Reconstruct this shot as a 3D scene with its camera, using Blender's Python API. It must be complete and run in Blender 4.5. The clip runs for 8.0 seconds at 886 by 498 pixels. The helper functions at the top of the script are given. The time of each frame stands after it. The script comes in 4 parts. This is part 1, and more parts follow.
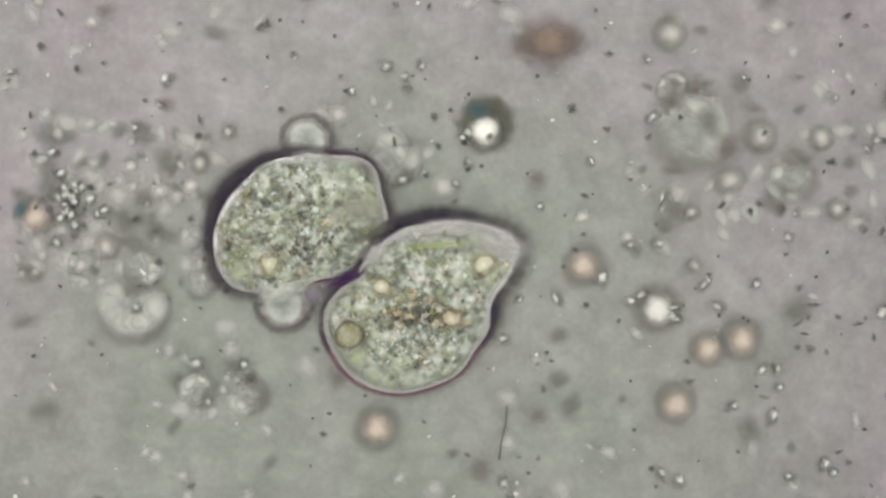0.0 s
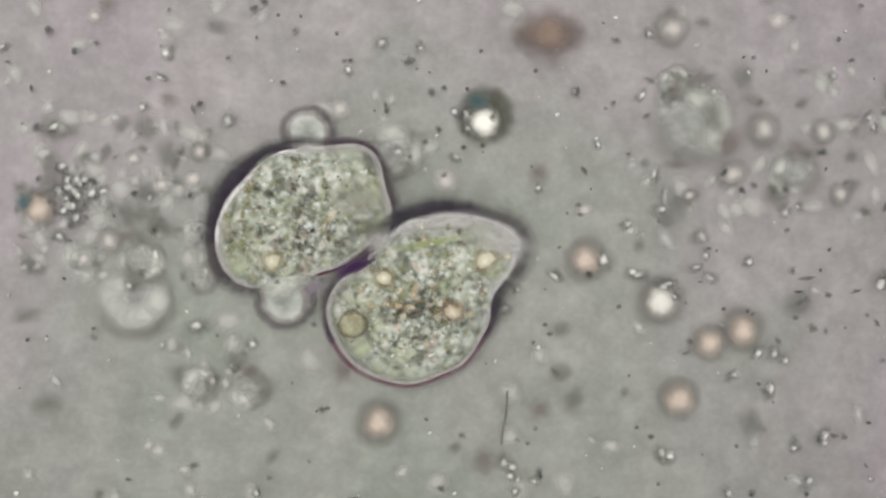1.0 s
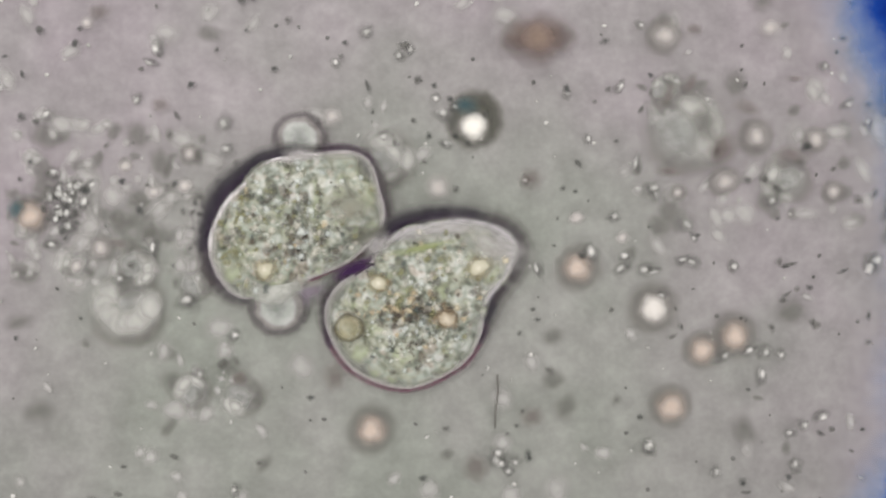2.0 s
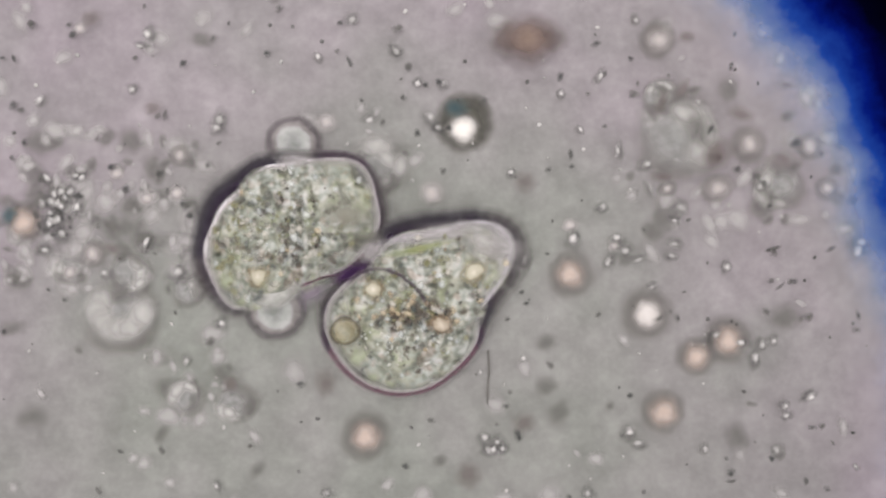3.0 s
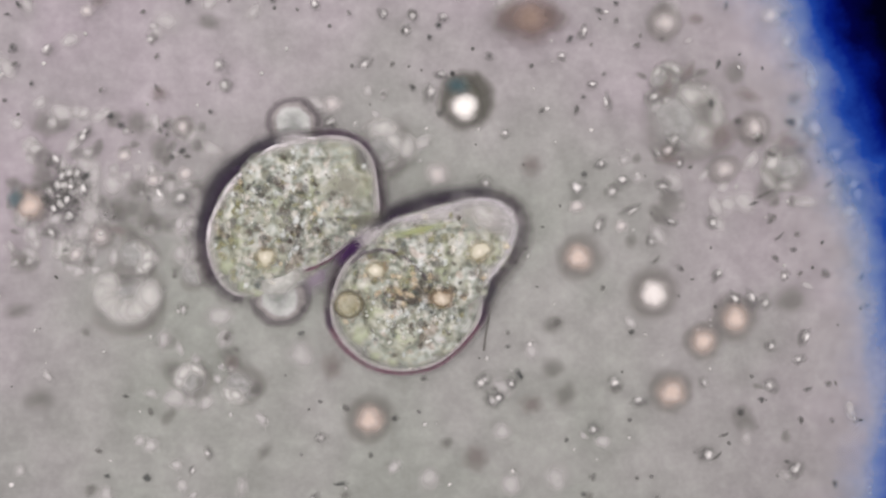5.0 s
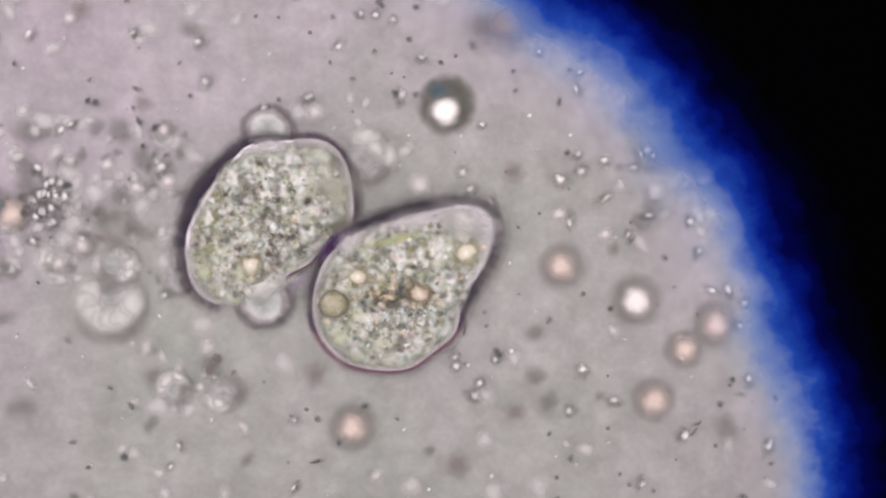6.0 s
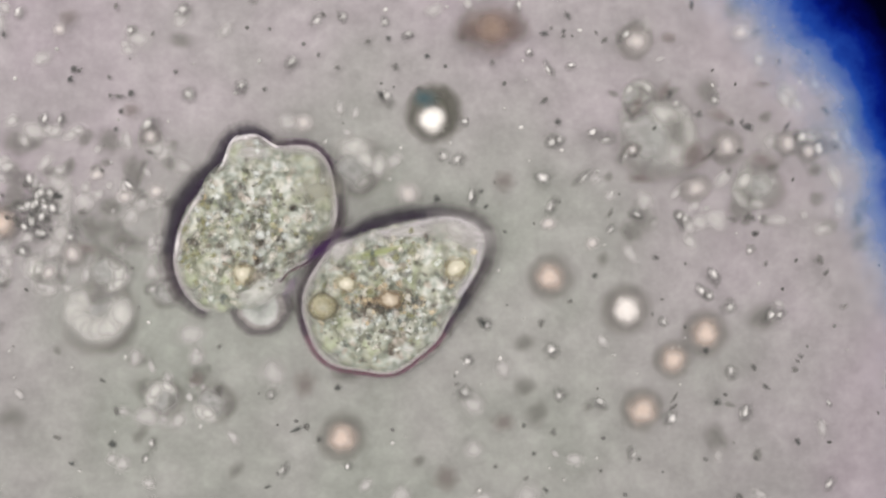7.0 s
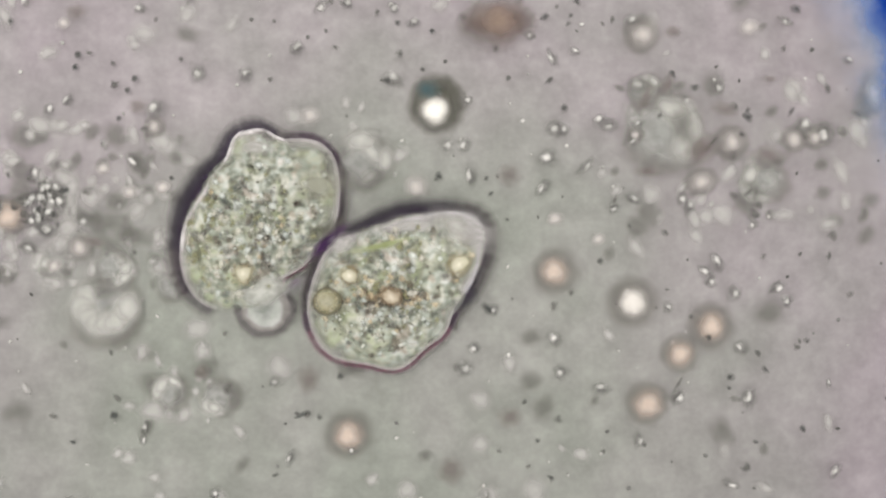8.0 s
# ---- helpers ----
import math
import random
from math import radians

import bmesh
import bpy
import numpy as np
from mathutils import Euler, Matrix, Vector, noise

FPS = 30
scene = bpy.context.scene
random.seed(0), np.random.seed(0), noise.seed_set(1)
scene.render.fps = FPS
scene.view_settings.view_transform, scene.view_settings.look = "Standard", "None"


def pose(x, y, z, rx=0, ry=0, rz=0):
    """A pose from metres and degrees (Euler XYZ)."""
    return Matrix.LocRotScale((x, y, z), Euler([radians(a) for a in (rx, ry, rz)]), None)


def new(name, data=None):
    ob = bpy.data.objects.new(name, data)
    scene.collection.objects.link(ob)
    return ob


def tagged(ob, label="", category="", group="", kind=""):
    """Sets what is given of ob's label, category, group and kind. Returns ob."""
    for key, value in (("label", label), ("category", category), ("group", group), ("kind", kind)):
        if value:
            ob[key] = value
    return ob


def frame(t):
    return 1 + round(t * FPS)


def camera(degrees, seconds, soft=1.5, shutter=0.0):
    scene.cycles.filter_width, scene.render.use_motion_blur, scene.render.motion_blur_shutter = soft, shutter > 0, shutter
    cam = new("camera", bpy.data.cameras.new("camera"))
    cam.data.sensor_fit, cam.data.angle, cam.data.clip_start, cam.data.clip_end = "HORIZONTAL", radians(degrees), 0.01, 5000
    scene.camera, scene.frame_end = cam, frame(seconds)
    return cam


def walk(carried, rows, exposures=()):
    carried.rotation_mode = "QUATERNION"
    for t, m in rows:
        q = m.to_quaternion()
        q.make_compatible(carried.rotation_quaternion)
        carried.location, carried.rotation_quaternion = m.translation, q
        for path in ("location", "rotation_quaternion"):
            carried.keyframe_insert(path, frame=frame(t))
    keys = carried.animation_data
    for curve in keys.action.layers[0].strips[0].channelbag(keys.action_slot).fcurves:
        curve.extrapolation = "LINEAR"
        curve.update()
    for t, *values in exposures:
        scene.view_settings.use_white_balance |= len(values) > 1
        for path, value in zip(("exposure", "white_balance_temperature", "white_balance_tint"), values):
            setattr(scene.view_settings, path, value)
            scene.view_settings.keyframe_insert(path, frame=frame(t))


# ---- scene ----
# The field of a microscope, modelled enlarged: one metre stands for about 75 micrometres.
cam = camera(39.4, 8.0, soft=2.2)
EYE_Z = 0.784 / math.tan(radians(19.7))

# Drift of the specimen across the field, in thousandths of a metre: seconds, right, down.
DRIFT = ((0.0, 0, 0), (0.3, 4, -8), (0.5, 4, -11), (0.8, 3, -22), (1.0, 4, -11), (1.5, -7, -1), (1.7, -9, -1),
         (2.8, -12, 12), (3.0, -22, 12), (3.5, -15, 13), (4.0, -11, 10), (4.5, -23, -3), (4.7, -10, -23),
         (5.8, -17, -2), (6.0, -41, -5), (6.5, -48, 0), (7.0, -60, 13), (7.5, -49, 3), (8.0, -49, 3))


def drift(t):
    """The drift at t seconds."""
    ts = [d[0] for d in DRIFT]
    return np.interp(t, ts, [d[1] for d in DRIFT]), np.interp(t, ts, [d[2] for d in DRIFT])


def eye_at(t):
    dx, dy = drift(t)
    return -dx / 1000, dy / 1000


walk(cam, [(d[0], pose(*eye_at(d[0]), EYE_Z)) for d in DRIFT],
     exposures=[(0.0, -0.215, 6620, 6), (1.0, -0.215, 6590, 9), (1.5, -0.21, 6590, 10), (3.0, -0.195, 6515, 19), (4.5, -0.17, 6535, 17), (5.8, 0.0, 6480, 29), (6.2, 0.02, 6530, 23),
                (7.0, -0.01, 6620, 16), (7.5, -0.04, 6660, 12), (8.0, -0.04, 6660, 12)])

# ---- light: an even glow from all round, and an added lamp above, a little off the axis ----
world = bpy.data.worlds.new("even_glow")
scene.world = world
world.use_nodes = True
world.node_tree.nodes["Background"].inputs[0].default_value = (1.0, 0.99, 0.97, 1)
world.node_tree.nodes["Background"].inputs[1].default_value = 1.03
# added lamp over the slide, to brighten the field's upper left
beam = new("upper_left_lamp", bpy.data.lights.new("upper_left_lamp", "POINT"))
beam.data.energy, beam.data.shadow_soft_size, beam.data.color = 242.0, 0.8, (1.0, 0.99, 0.95)
beam.matrix_world = pose(-0.9, 1.15, 4.1)
scene.cycles.transparent_max_bounces = 48


# ---- materials ----
def base_material(name):
    m = bpy.data.materials.new(name)
    m.use_nodes = True
    nt = m.node_tree
    nt.nodes.clear()
    return m, nt, nt.nodes.new("ShaderNodeOutputMaterial")


def node(nt, kind, **sockets):
    n = nt.nodes.new(kind)
    for k, v in sockets.items():
        n.inputs[k].default_value = v
    return n


def math_node(nt, op, a, b=0.0, clamp=False):
    n = nt.nodes.new("ShaderNodeMath")
    n.operation, n.use_clamp = op, clamp
    for i, v in enumerate((a, b)):
        if isinstance(v, (int, float)):
            n.inputs[i].default_value = v
        else:
            nt.links.new(v, n.inputs[i])
    return n.outputs[0]


def ramp(nt, fac, stops, smooth="EASE"):
    n = nt.nodes.new("ShaderNodeValToRGB")
    n.color_ramp.interpolation = smooth
    while len(n.color_ramp.elements) < len(stops):
        n.color_ramp.elements.new(0.5)
    for e, (p, c) in zip(n.color_ramp.elements, stops):
        e.position = p
        e.color = (*c, 1) if not isinstance(c, (int, float)) else (c, c, c, 1)
    nt.links.new(fac, n.inputs[0])
    return n.outputs[0]


def noise_out(nt, vector, scale, detail=3.0, rough=0.55, distortion=0.0):
    n = node(nt, "ShaderNodeTexNoise", Scale=scale, Detail=detail, Roughness=rough, Distortion=distortion)
    nt.links.new(vector, n.inputs["Vector"])
    return n.outputs["Fac"]


def mixed(nt, fac, a, b, blend="MIX"):
    n = nt.nodes.new("ShaderNodeMix")
    n.data_type, n.blend_type = "RGBA", blend
    for i, v in ((0, fac), (6, a), (7, b)):
        if isinstance(v, (int, float)):
            n.inputs[i].default_value = v
        elif isinstance(v, tuple):
            n.inputs[i].default_value = (*v, 1)
        else:
            nt.links.new(v, n.inputs[i])
    return n.outputs[2]


def finish(nt, out, colour, alpha=None, bump=None, rough=0.7, strength=0.3, distance=0.004, gloss=0.12):
    """A matt surface, clear where alpha falls to nothing."""
    s = node(nt, "ShaderNodeBsdfPrincipled", Roughness=rough)
    s.inputs["Specular IOR Level"].default_value = gloss
    nt.links.new(colour, s.inputs["Base Color"])
    if bump is not None:
        b = node(nt, "ShaderNodeBump", Strength=strength, Distance=distance)
        nt.links.new(bump, b.inputs["Height"])
        nt.links.new(b.outputs[0], s.inputs["Normal"])
    if alpha is None:
        nt.links.new(s.outputs[0], out.inputs[0])
        return
    clear, mix = nt.nodes.new("ShaderNodeBsdfTransparent"), nt.nodes.new("ShaderNodeMixShader")
    nt.links.new(alpha, mix.inputs[0])
    nt.links.new(clear.outputs[0], mix.inputs[1])
    nt.links.new(s.outputs[0], mix.inputs[2])
    nt.links.new(mix.outputs[0], out.inputs[0])


def object_xyz(nt):
    tc = nt.nodes.new("ShaderNodeTexCoord")
    sep = nt.nodes.new("ShaderNodeSeparateXYZ")
    nt.links.new(tc.outputs["Object"], sep.inputs[0])
    return tc.outputs["Object"], sep.outputs


def shifted(nt, vector, amount=40.0):
    """The vector moved by a chance amount for each object."""
    info = nt.nodes.new("ShaderNodeObjectInfo")
    add = nt.nodes.new("ShaderNodeVectorMath")
    add.operation = "ADD"
    nt.links.new(vector, add.inputs[0])
    nt.links.new(math_node(nt, "MULTIPLY", info.outputs["Random"], amount), add.inputs[1])
    return add.outputs[0], info.outputs["Random"]


def round_material(name, colours, alphas, wobble=0.25, scale=2.2, mottle=0.15, strength=0.1, skirt=0.86):
    """For round bodies one unit in radius: colour and density go with the distance from the middle."""
    m, nt, out = base_material(name)
    v, xyz = object_xyz(nt)
    moved, chance = shifted(nt, v)
    r = math_node(nt, "SQRT", math_node(nt, "ADD", math_node(nt, "MULTIPLY", xyz[0], xyz[0]), math_node(nt, "MULTIPLY", xyz[1], xyz[1])))
    n = noise_out(nt, moved, scale, 2.5)
    rr = math_node(nt, "ADD", r, math_node(nt, "MULTIPLY", math_node(nt, "SUBTRACT", n, 0.5), wobble))
    fine = noise_out(nt, moved, 3.5, 2.0)
    colour = mixed(nt, mottle, ramp(nt, rr, colours), ramp(nt, fine, [(0.3, 0.25), (0.7, 0.95)]), "SOFT_LIGHT")
    # the soft skirt ends inside the mesh's own edge
    edge = ramp(nt, r, [(skirt, 1.0), (0.99, 0.0)])
    alpha = math_node(nt, "MULTIPLY", ramp(nt, rr, alphas), edge)
    finish(nt, out, colour, alpha, fine, strength=strength)
    return m


def strip_material(name, colours, alphas, mottle=0.2):
    """For strips from -1 to 1 along x and y: y runs from the inside of the cell to the outside."""
    m, nt, out = base_material(name)
    v, xyz = object_xyz(nt)
    moved, chance = shifted(nt, v)
    n = noise_out(nt, moved, 1.6, 2.0)
    across = math_node(nt, "ADD", math_node(nt, "MULTIPLY", math_node(nt, "ADD", xyz[1], math_node(nt, "MULTIPLY", math_node(nt, "SUBTRACT", n, 0.5), 0.3)), 0.5), 0.5)
    along = math_node(nt, "ABSOLUTE", xyz[0])
    colour = mixed(nt, mottle, ramp(nt, across, colours), ramp(nt, noise_out(nt, moved, 4.0), [(0.3, 0.2), (0.7, 0.95)]), "SOFT_LIGHT")
    alpha = math_node(nt, "MULTIPLY", ramp(nt, across, alphas), ramp(nt, along, [(0.25, 1.0), (0.98, 0.0)]))
    alpha = math_node(nt, "MULTIPLY", alpha, math_node(nt, "ADD", math_node(nt, "MULTIPLY", chance, 0.30), 0.70), True)
    alpha = math_node(nt, "MULTIPLY", alpha, ramp(nt, math_node(nt, "ABSOLUTE", xyz[1]), [(0.8, 1.0), (0.99, 0.0)]))
    finish(nt, out, colour, alpha)
    return m


def slide_material():
    m, nt, out = base_material("mounting_fluid")
    v, xyz = object_xyz(nt)
    broad, mid, blotch, fine, grain = (noise_out(nt, v, s, d) for s, d in ((1.6, 3.0), (6.0, 3.0), (17.0, 2.0), (38.0, 2.0), (95.0, 1.0)))
    c = ramp(nt, broad, [(0.3, (0.314, 0.308, 0.297)), (0.7, (0.335, 0.327, 0.317))])
    c = mixed(nt, 0.5, c, ramp(nt, noise_out(nt, v, 3.1, 2.0), [(0.35, (0.308, 0.322, 0.298)), (0.65, (0.338, 0.318, 0.326))]))
    c = mixed(nt, 0.22, c, ramp(nt, mid, [(0.30, 0.30), (0.72, 0.72)]), "SOFT_LIGHT")
    c = mixed(nt, 0.20, c, ramp(nt, blotch, [(0.30, 0.18), (0.75, 0.85)]), "SOFT_LIGHT")
    c = mixed(nt, 0.10, c, ramp(nt, fine, [(0.30, 0.1), (0.75, 0.9)]), "SOFT_LIGHT")
    c = mixed(nt, 0.06, c, ramp(nt, grain, [(0.30, 0.1), (0.75, 0.9)]), "SOFT_LIGHT")
    # the eyepiece's tint painted in: dimmer and faintly green in the middle, brighter and rosier outwards
    away = math_node(nt, "SQRT", math_node(nt, "ADD", math_node(nt, "POWER", math_node(nt, "ADD", xyz[0], 0.08), 2.0), math_node(nt, "POWER", math_node(nt, "ADD", xyz[1], 0.41), 2.0)))
    away = math_node(nt, "ADD", away, math_node(nt, "MULTIPLY", math_node(nt, "SUBTRACT", broad, 0.5), 0.25))
    c = mixed(nt, 1.0, c, ramp(nt, away, [(0.42, (0.958, 1.002, 0.948)), (1.0, (1.105, 1.024, 1.105))]), "MULTIPLY")
    finish(nt, out, c, None, mid, rough=0.8, strength=0.15, distance=0.01)
    return m


def granule_material(name, colour, spread, density=0.75):
    m, nt, out = base_material(name)
    v, xyz = object_xyz(nt)
    moved, chance = shifted(nt, v)
    r = math_node(nt, "SQRT", math_node(nt, "ADD", math_node(nt, "MULTIPLY", xyz[0], xyz[0]), math_node(nt, "MULTIPLY", xyz[1], xyz[1])))
    c = mixed(nt, chance, colour, spread)
    c = mixed(nt, 0.3, c, ramp(nt, noise_out(nt, moved, 3.0), [(0.3, 0.1), (0.7, 0.9)]), "SOFT_LIGHT")
    rr = math_node(nt, "ADD", r, math_node(nt, "MULTIPLY", math_node(nt, "SUBTRACT", noise_out(nt, moved, 1.4, 1.0), 0.5), 0.9))
    finish(nt, out, c, math_node(nt, "MULTIPLY", ramp(nt, rr, [(0.0, density), (0.85, 0.0)]), ramp(nt, r, [(0.7, 1.0), (0.98, 0.0)])))
    return m


def plain_material(name, dark, light, scale=30.0):
    m, nt, out = base_material(name)
    v, xyz = object_xyz(nt)
    n = nt.nodes.new("ShaderNodeNewGeometry")
    c = mixed(nt, n.outputs["Random Per Island"], dark, light)
    c = mixed(nt, 0.3, c, ramp(nt, noise_out(nt, v, scale), [(0.3, 0.2), (0.7, 0.9)]), "SOFT_LIGHT")
    finish(nt, out, c)
    return m


def stop_material():
    """The edge of the eyepiece: its blurred blue light painted as a fringe that deepens to black."""
    m, nt, out = base_material("field_stop_black")
    v, xyz = object_xyz(nt)
    r = math_node(nt, "SQRT", math_node(nt, "ADD", math_node(nt, "MULTIPLY", xyz[0], xyz[0]), math_node(nt, "MULTIPLY", xyz[1], xyz[1])))
    n = noise_out(nt, v, 230.0, 3.0, 0.6)
    n2 = noise_out(nt, v, 55.0, 2.0)
    n3 = noise_out(nt, v, 420.0, 2.0, 0.7)
    wob = math_node(nt, "ADD", math_node(nt, "MULTIPLY", math_node(nt, "SUBTRACT", n, 0.5), 0.040), math_node(nt, "MULTIPLY", math_node(nt, "SUBTRACT", n2, 0.5), 0.09))
    wob = math_node(nt, "ADD", wob, math_node(nt, "MULTIPLY", math_node(nt, "SUBTRACT", n3, 0.5), 0.014))
    rr = math_node(nt, "ADD", math_node(nt, "DIVIDE", r, STOP_R), wob)
    # the painted fringe is made broader towards the upper right, to fit the camera's view
    toward = math_node(nt, "DIVIDE", math_node(nt, "ADD", math_node(nt, "MULTIPLY", xyz[0], 0.64), math_node(nt, "MULTIPLY", xyz[1], 0.77)), math_node(nt, "ADD", r, 0.001))
    upper_right = math_node(nt, "POWER", math_node(nt, "MAXIMUM", toward, 0.0), 14.0)
    spread = math_node(nt, "ADD", math_node(nt, "MULTIPLY", upper_right, 0.05), 0.280)
    f = math_node(nt, "DIVIDE", math_node(nt, "SUBTRACT", rr, 0.906), spread, True)
    colour = ramp(nt, f, [(0.0, (0.28, 0.28, 0.31)), (0.15, (0.20, 0.24, 0.32)), (0.26, (0.11, 0.185, 0.32)), (0.36, (0.042, 0.105, 0.28)), (0.46, (0.007, 0.034, 0.205)),
                          (0.55, (0.001, 0.007, 0.115)), (0.64, (0.0005, 0.001, 0.032)), (0.74, (0.0004, 0.0004, 0.005)), (0.9, (0.0004, 0.0004, 0.0006))], "LINEAR")
    alpha = ramp(nt, f, [(0.0, 0.0), (0.13, 0.05), (0.24, 0.29), (0.34, 0.72), (0.45, 1.0)], "LINEAR")
    finish(nt, out, colour, alpha, rough=0.9, gloss=0.0)
    return m


# ---- shapes ----
def part(name, bm, material, parent, label=""):
    me = bpy.data.meshes.new(name)
    bm.to_mesh(me)
    bm.free()
    me.materials.append(material)
    me.shade_smooth()
    ob = new(name, me)
    ob.parent = parent
    return tagged(ob, label)


def share(name, mesh, parent, label=""):
    ob = new(name, mesh)
    ob.parent = parent
    return tagged(ob, label)


def dome_mesh(name, material, height=0.35, rings=7, sides=28, wobble=0.0, seed=0):
    """A low rounded body, one unit in radius, open below where it lies on the fluid."""
    bm = bmesh.new()
    top = bm.verts.new((0, 0, height))
    last = None
    for i in range(1, rings + 1):
        r = i / rings
        row = []
        for k in range(sides):
            a = 2 * math.pi * k / sides
            w = 1 + wobble * noise.noise(Vector((1.3 * math.cos(a) + seed * 7.1, 1.3 * math.sin(a), seed * 3.3)))
            row.append(bm.verts.new((r * w * math.cos(a), r * w * math.sin(a), height * math.sqrt(max(0.0, 1 - r * r)))))
        for k in range(sides):
            k2 = (k + 1) % sides
            if last is None:
                bm.faces.new((top, row[k], row[k2]))
            else:
                bm.faces.new((last[k], row[k], row[k2], last[k2]))
        last = row
    me = bpy.data.meshes.new(name)
    bm.to_mesh(me)
    bm.free()
    me.materials.append(material)
    me.shade_smooth()
    return me


def ridge_mesh(name, material, height=1.0):
    """A low ridge from -1 to 1 along x, rounded across y."""
    bm = bmesh.new()
    rows = []
    for i in range(9):
        x = -1 + i / 4
        rows.append([bm.verts.new((x, math.sin(math.pi * j / 16), height * math.cos(math.pi * j / 16) * (1 - 0.4 * x * x))) for j in range(-8, 9)])
    for a, b in zip(rows[:-1], rows[1:]):
        for j in range(16):
            bm.faces.new((a[j], b[j], b[j + 1], a[j + 1]))
    me = bpy.data.meshes.new(name)
    bm.to_mesh(me)
    bm.free()
    me.materials.append(material)
    me.shade_smooth()
    return me


def at(px, py):
    """The place on the slide, in metres, of a point of the field as it stood at the start."""
    return (px - 784) / 1000, (441 - py) / 1000


# ---- the slide ----
def build_slide():
    bm = bmesh.new()
    bmesh.ops.create_cube(bm, size=1.0)
    bmesh.ops.scale(bm, vec=(3.6, 2.6, 0.05), verts=bm.verts)
    bmesh.ops.translate(bm, vec=(0, 0, -0.025), verts=bm.verts)
    bmesh.ops.bevel(bm, geom=bm.edges[:], offset=0.01, segments=2, affect="EDGES")
    ob = part("ground", bm, slide_material(), None, "grey film of fluid on a glass microscope slide")
    tagged(ob, category="slide", kind="structure")
    bm = bmesh.new()
    bmesh.ops.create_cube(bm, size=1.0)
    bmesh.ops.scale(bm, vec=(5.0, 4.0, 0.16), verts=bm.verts)
    bmesh.ops.translate(bm, vec=(0, 0, -0.132), verts=bm.verts)
    bmesh.ops.bevel(bm, geom=bm.edges[:], offset=0.03, segments=3, affect="EDGES")
    ob = part("stage", bm, plain_material("stage_black", (0.03, 0.03, 0.032), (0.04, 0.04, 0.042), 12.0), None, "black metal stage under the glass slide")
    tagged(ob, category="stage", kind="structure")


build_slide()

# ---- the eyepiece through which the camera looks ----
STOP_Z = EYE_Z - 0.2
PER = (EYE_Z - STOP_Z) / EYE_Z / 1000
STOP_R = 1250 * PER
# seconds, and the middle of the opening, placed to fit the camera's view (thousandths of a metre on the slide)
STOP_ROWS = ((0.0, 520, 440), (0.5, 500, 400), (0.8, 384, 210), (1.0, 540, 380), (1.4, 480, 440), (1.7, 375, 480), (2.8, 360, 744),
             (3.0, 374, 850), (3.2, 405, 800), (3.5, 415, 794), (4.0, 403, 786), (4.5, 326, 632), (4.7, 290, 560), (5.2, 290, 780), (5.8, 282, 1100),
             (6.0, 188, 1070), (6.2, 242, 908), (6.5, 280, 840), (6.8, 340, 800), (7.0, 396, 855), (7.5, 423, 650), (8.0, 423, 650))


def build_eyepiece():
    eyepiece = tagged(new("eyepiece"), "black eyepiece rim with a soft blue edge", "eyepiece")
    material = stop_material()
    for name, profile, label in (("fringe", ((0.85, 0.0), (0.92, 0.0006), (1.0, 0.001), (1.08, 0.001), (1.15, 0.0009)), "soft blue edge"),
                                 ("field_stop", ((1.15, 0.0009), (1.25, 0.0), (1.9, 0.0), (1.9, -0.004)), "black rim")):
        bm = bmesh.new()
        rings = [[bm.verts.new((r * STOP_R * math.cos(2 * math.pi * k / 96), r * STOP_R * math.sin(2 * math.pi * k / 96), z)) for k in range(96)] for r, z in profile]
        for a, b in zip(rings[:-1], rings[1:]):
            for k in range(96):
                bm.faces.new((a[k], b[k], b[(k + 1) % 96], a[(k + 1) % 96]))
        part(name, bm, material, eyepiece, label)
    return eyepiece


eyepiece = build_eyepiece()


# ---- the two amoebas ----
# Outline of each body, in thousandths of a metre: seconds, middle x, middle y, then the mean radius and
# the cosine and sine shares of its first nine waves round the body.
A_EARLY = (
    (0, -256, 47, 142, 0, 1, 18, 17, 4, -2, -3, 2, 0, 0, 0, -2, 1, 0, 2, -1, 1, -1),
    (1.5, -255, 50, 142, 0, 2, 18, 23, 5, -2, -4, 2, 0, 0, 2, -3, 1, -1, 1, 0, 1, 0),
    (3, -251, 49, 142, 0, 2, 18, 26, 8, -2, -5, 0, -2, 2, 2, -2, 0, -1, 0, 1, 2, 0),
    (4.5, -256, 46, 144, 0, 2, 14, 29, 8, -1, -4, -1, -1, 2, 2, -2, 1, -2, 0, 0, 1, 0),)
A_LATE = (
    (6, -271, 48, 145, -1, 1, 4, 31, 8, 2, -3, -1, -1, -1, 2, -1, 2, 1, 1, 0, 0, -1),
    (7, -276, 53, 144, 0, 1, 1, 30, 6, 3, -2, -2, -1, -2, 1, -2, 1, 0, 0, 1, 0, 1),
    (8, -278, 50, 145, -1, 1, -2, 30, 4, 4, -4, -3, -2, -2, 1, 0, 1, 1, 1, 0, 0, 0),)
B_EARLY = (
    (0, -39, -94, 157, -1, -1, 1, 29, -5, 4, -4, 7, -6, 0, -2, 0, -3, -2, -1, -1, -1, -1),
    (1.5, -34, -90, 154, -2, -1, 2, 29, -8, 4, -2, 7, -7, 2, -2, 0, -2, 0, -1, -1, -1, -1),
    (3, -18, -83, 152, -3, -1, 1, 32, -8, 7, -5, 7, -8, -1, -1, -1, -1, 0, 0, 0, 0, 0),
    (4.5, -22, -79, 153, -2, -1, 0, 33, -7, 8, -7, 6, -6, -1, -2, -1, -1, 0, -1, 0, 0, 0),)
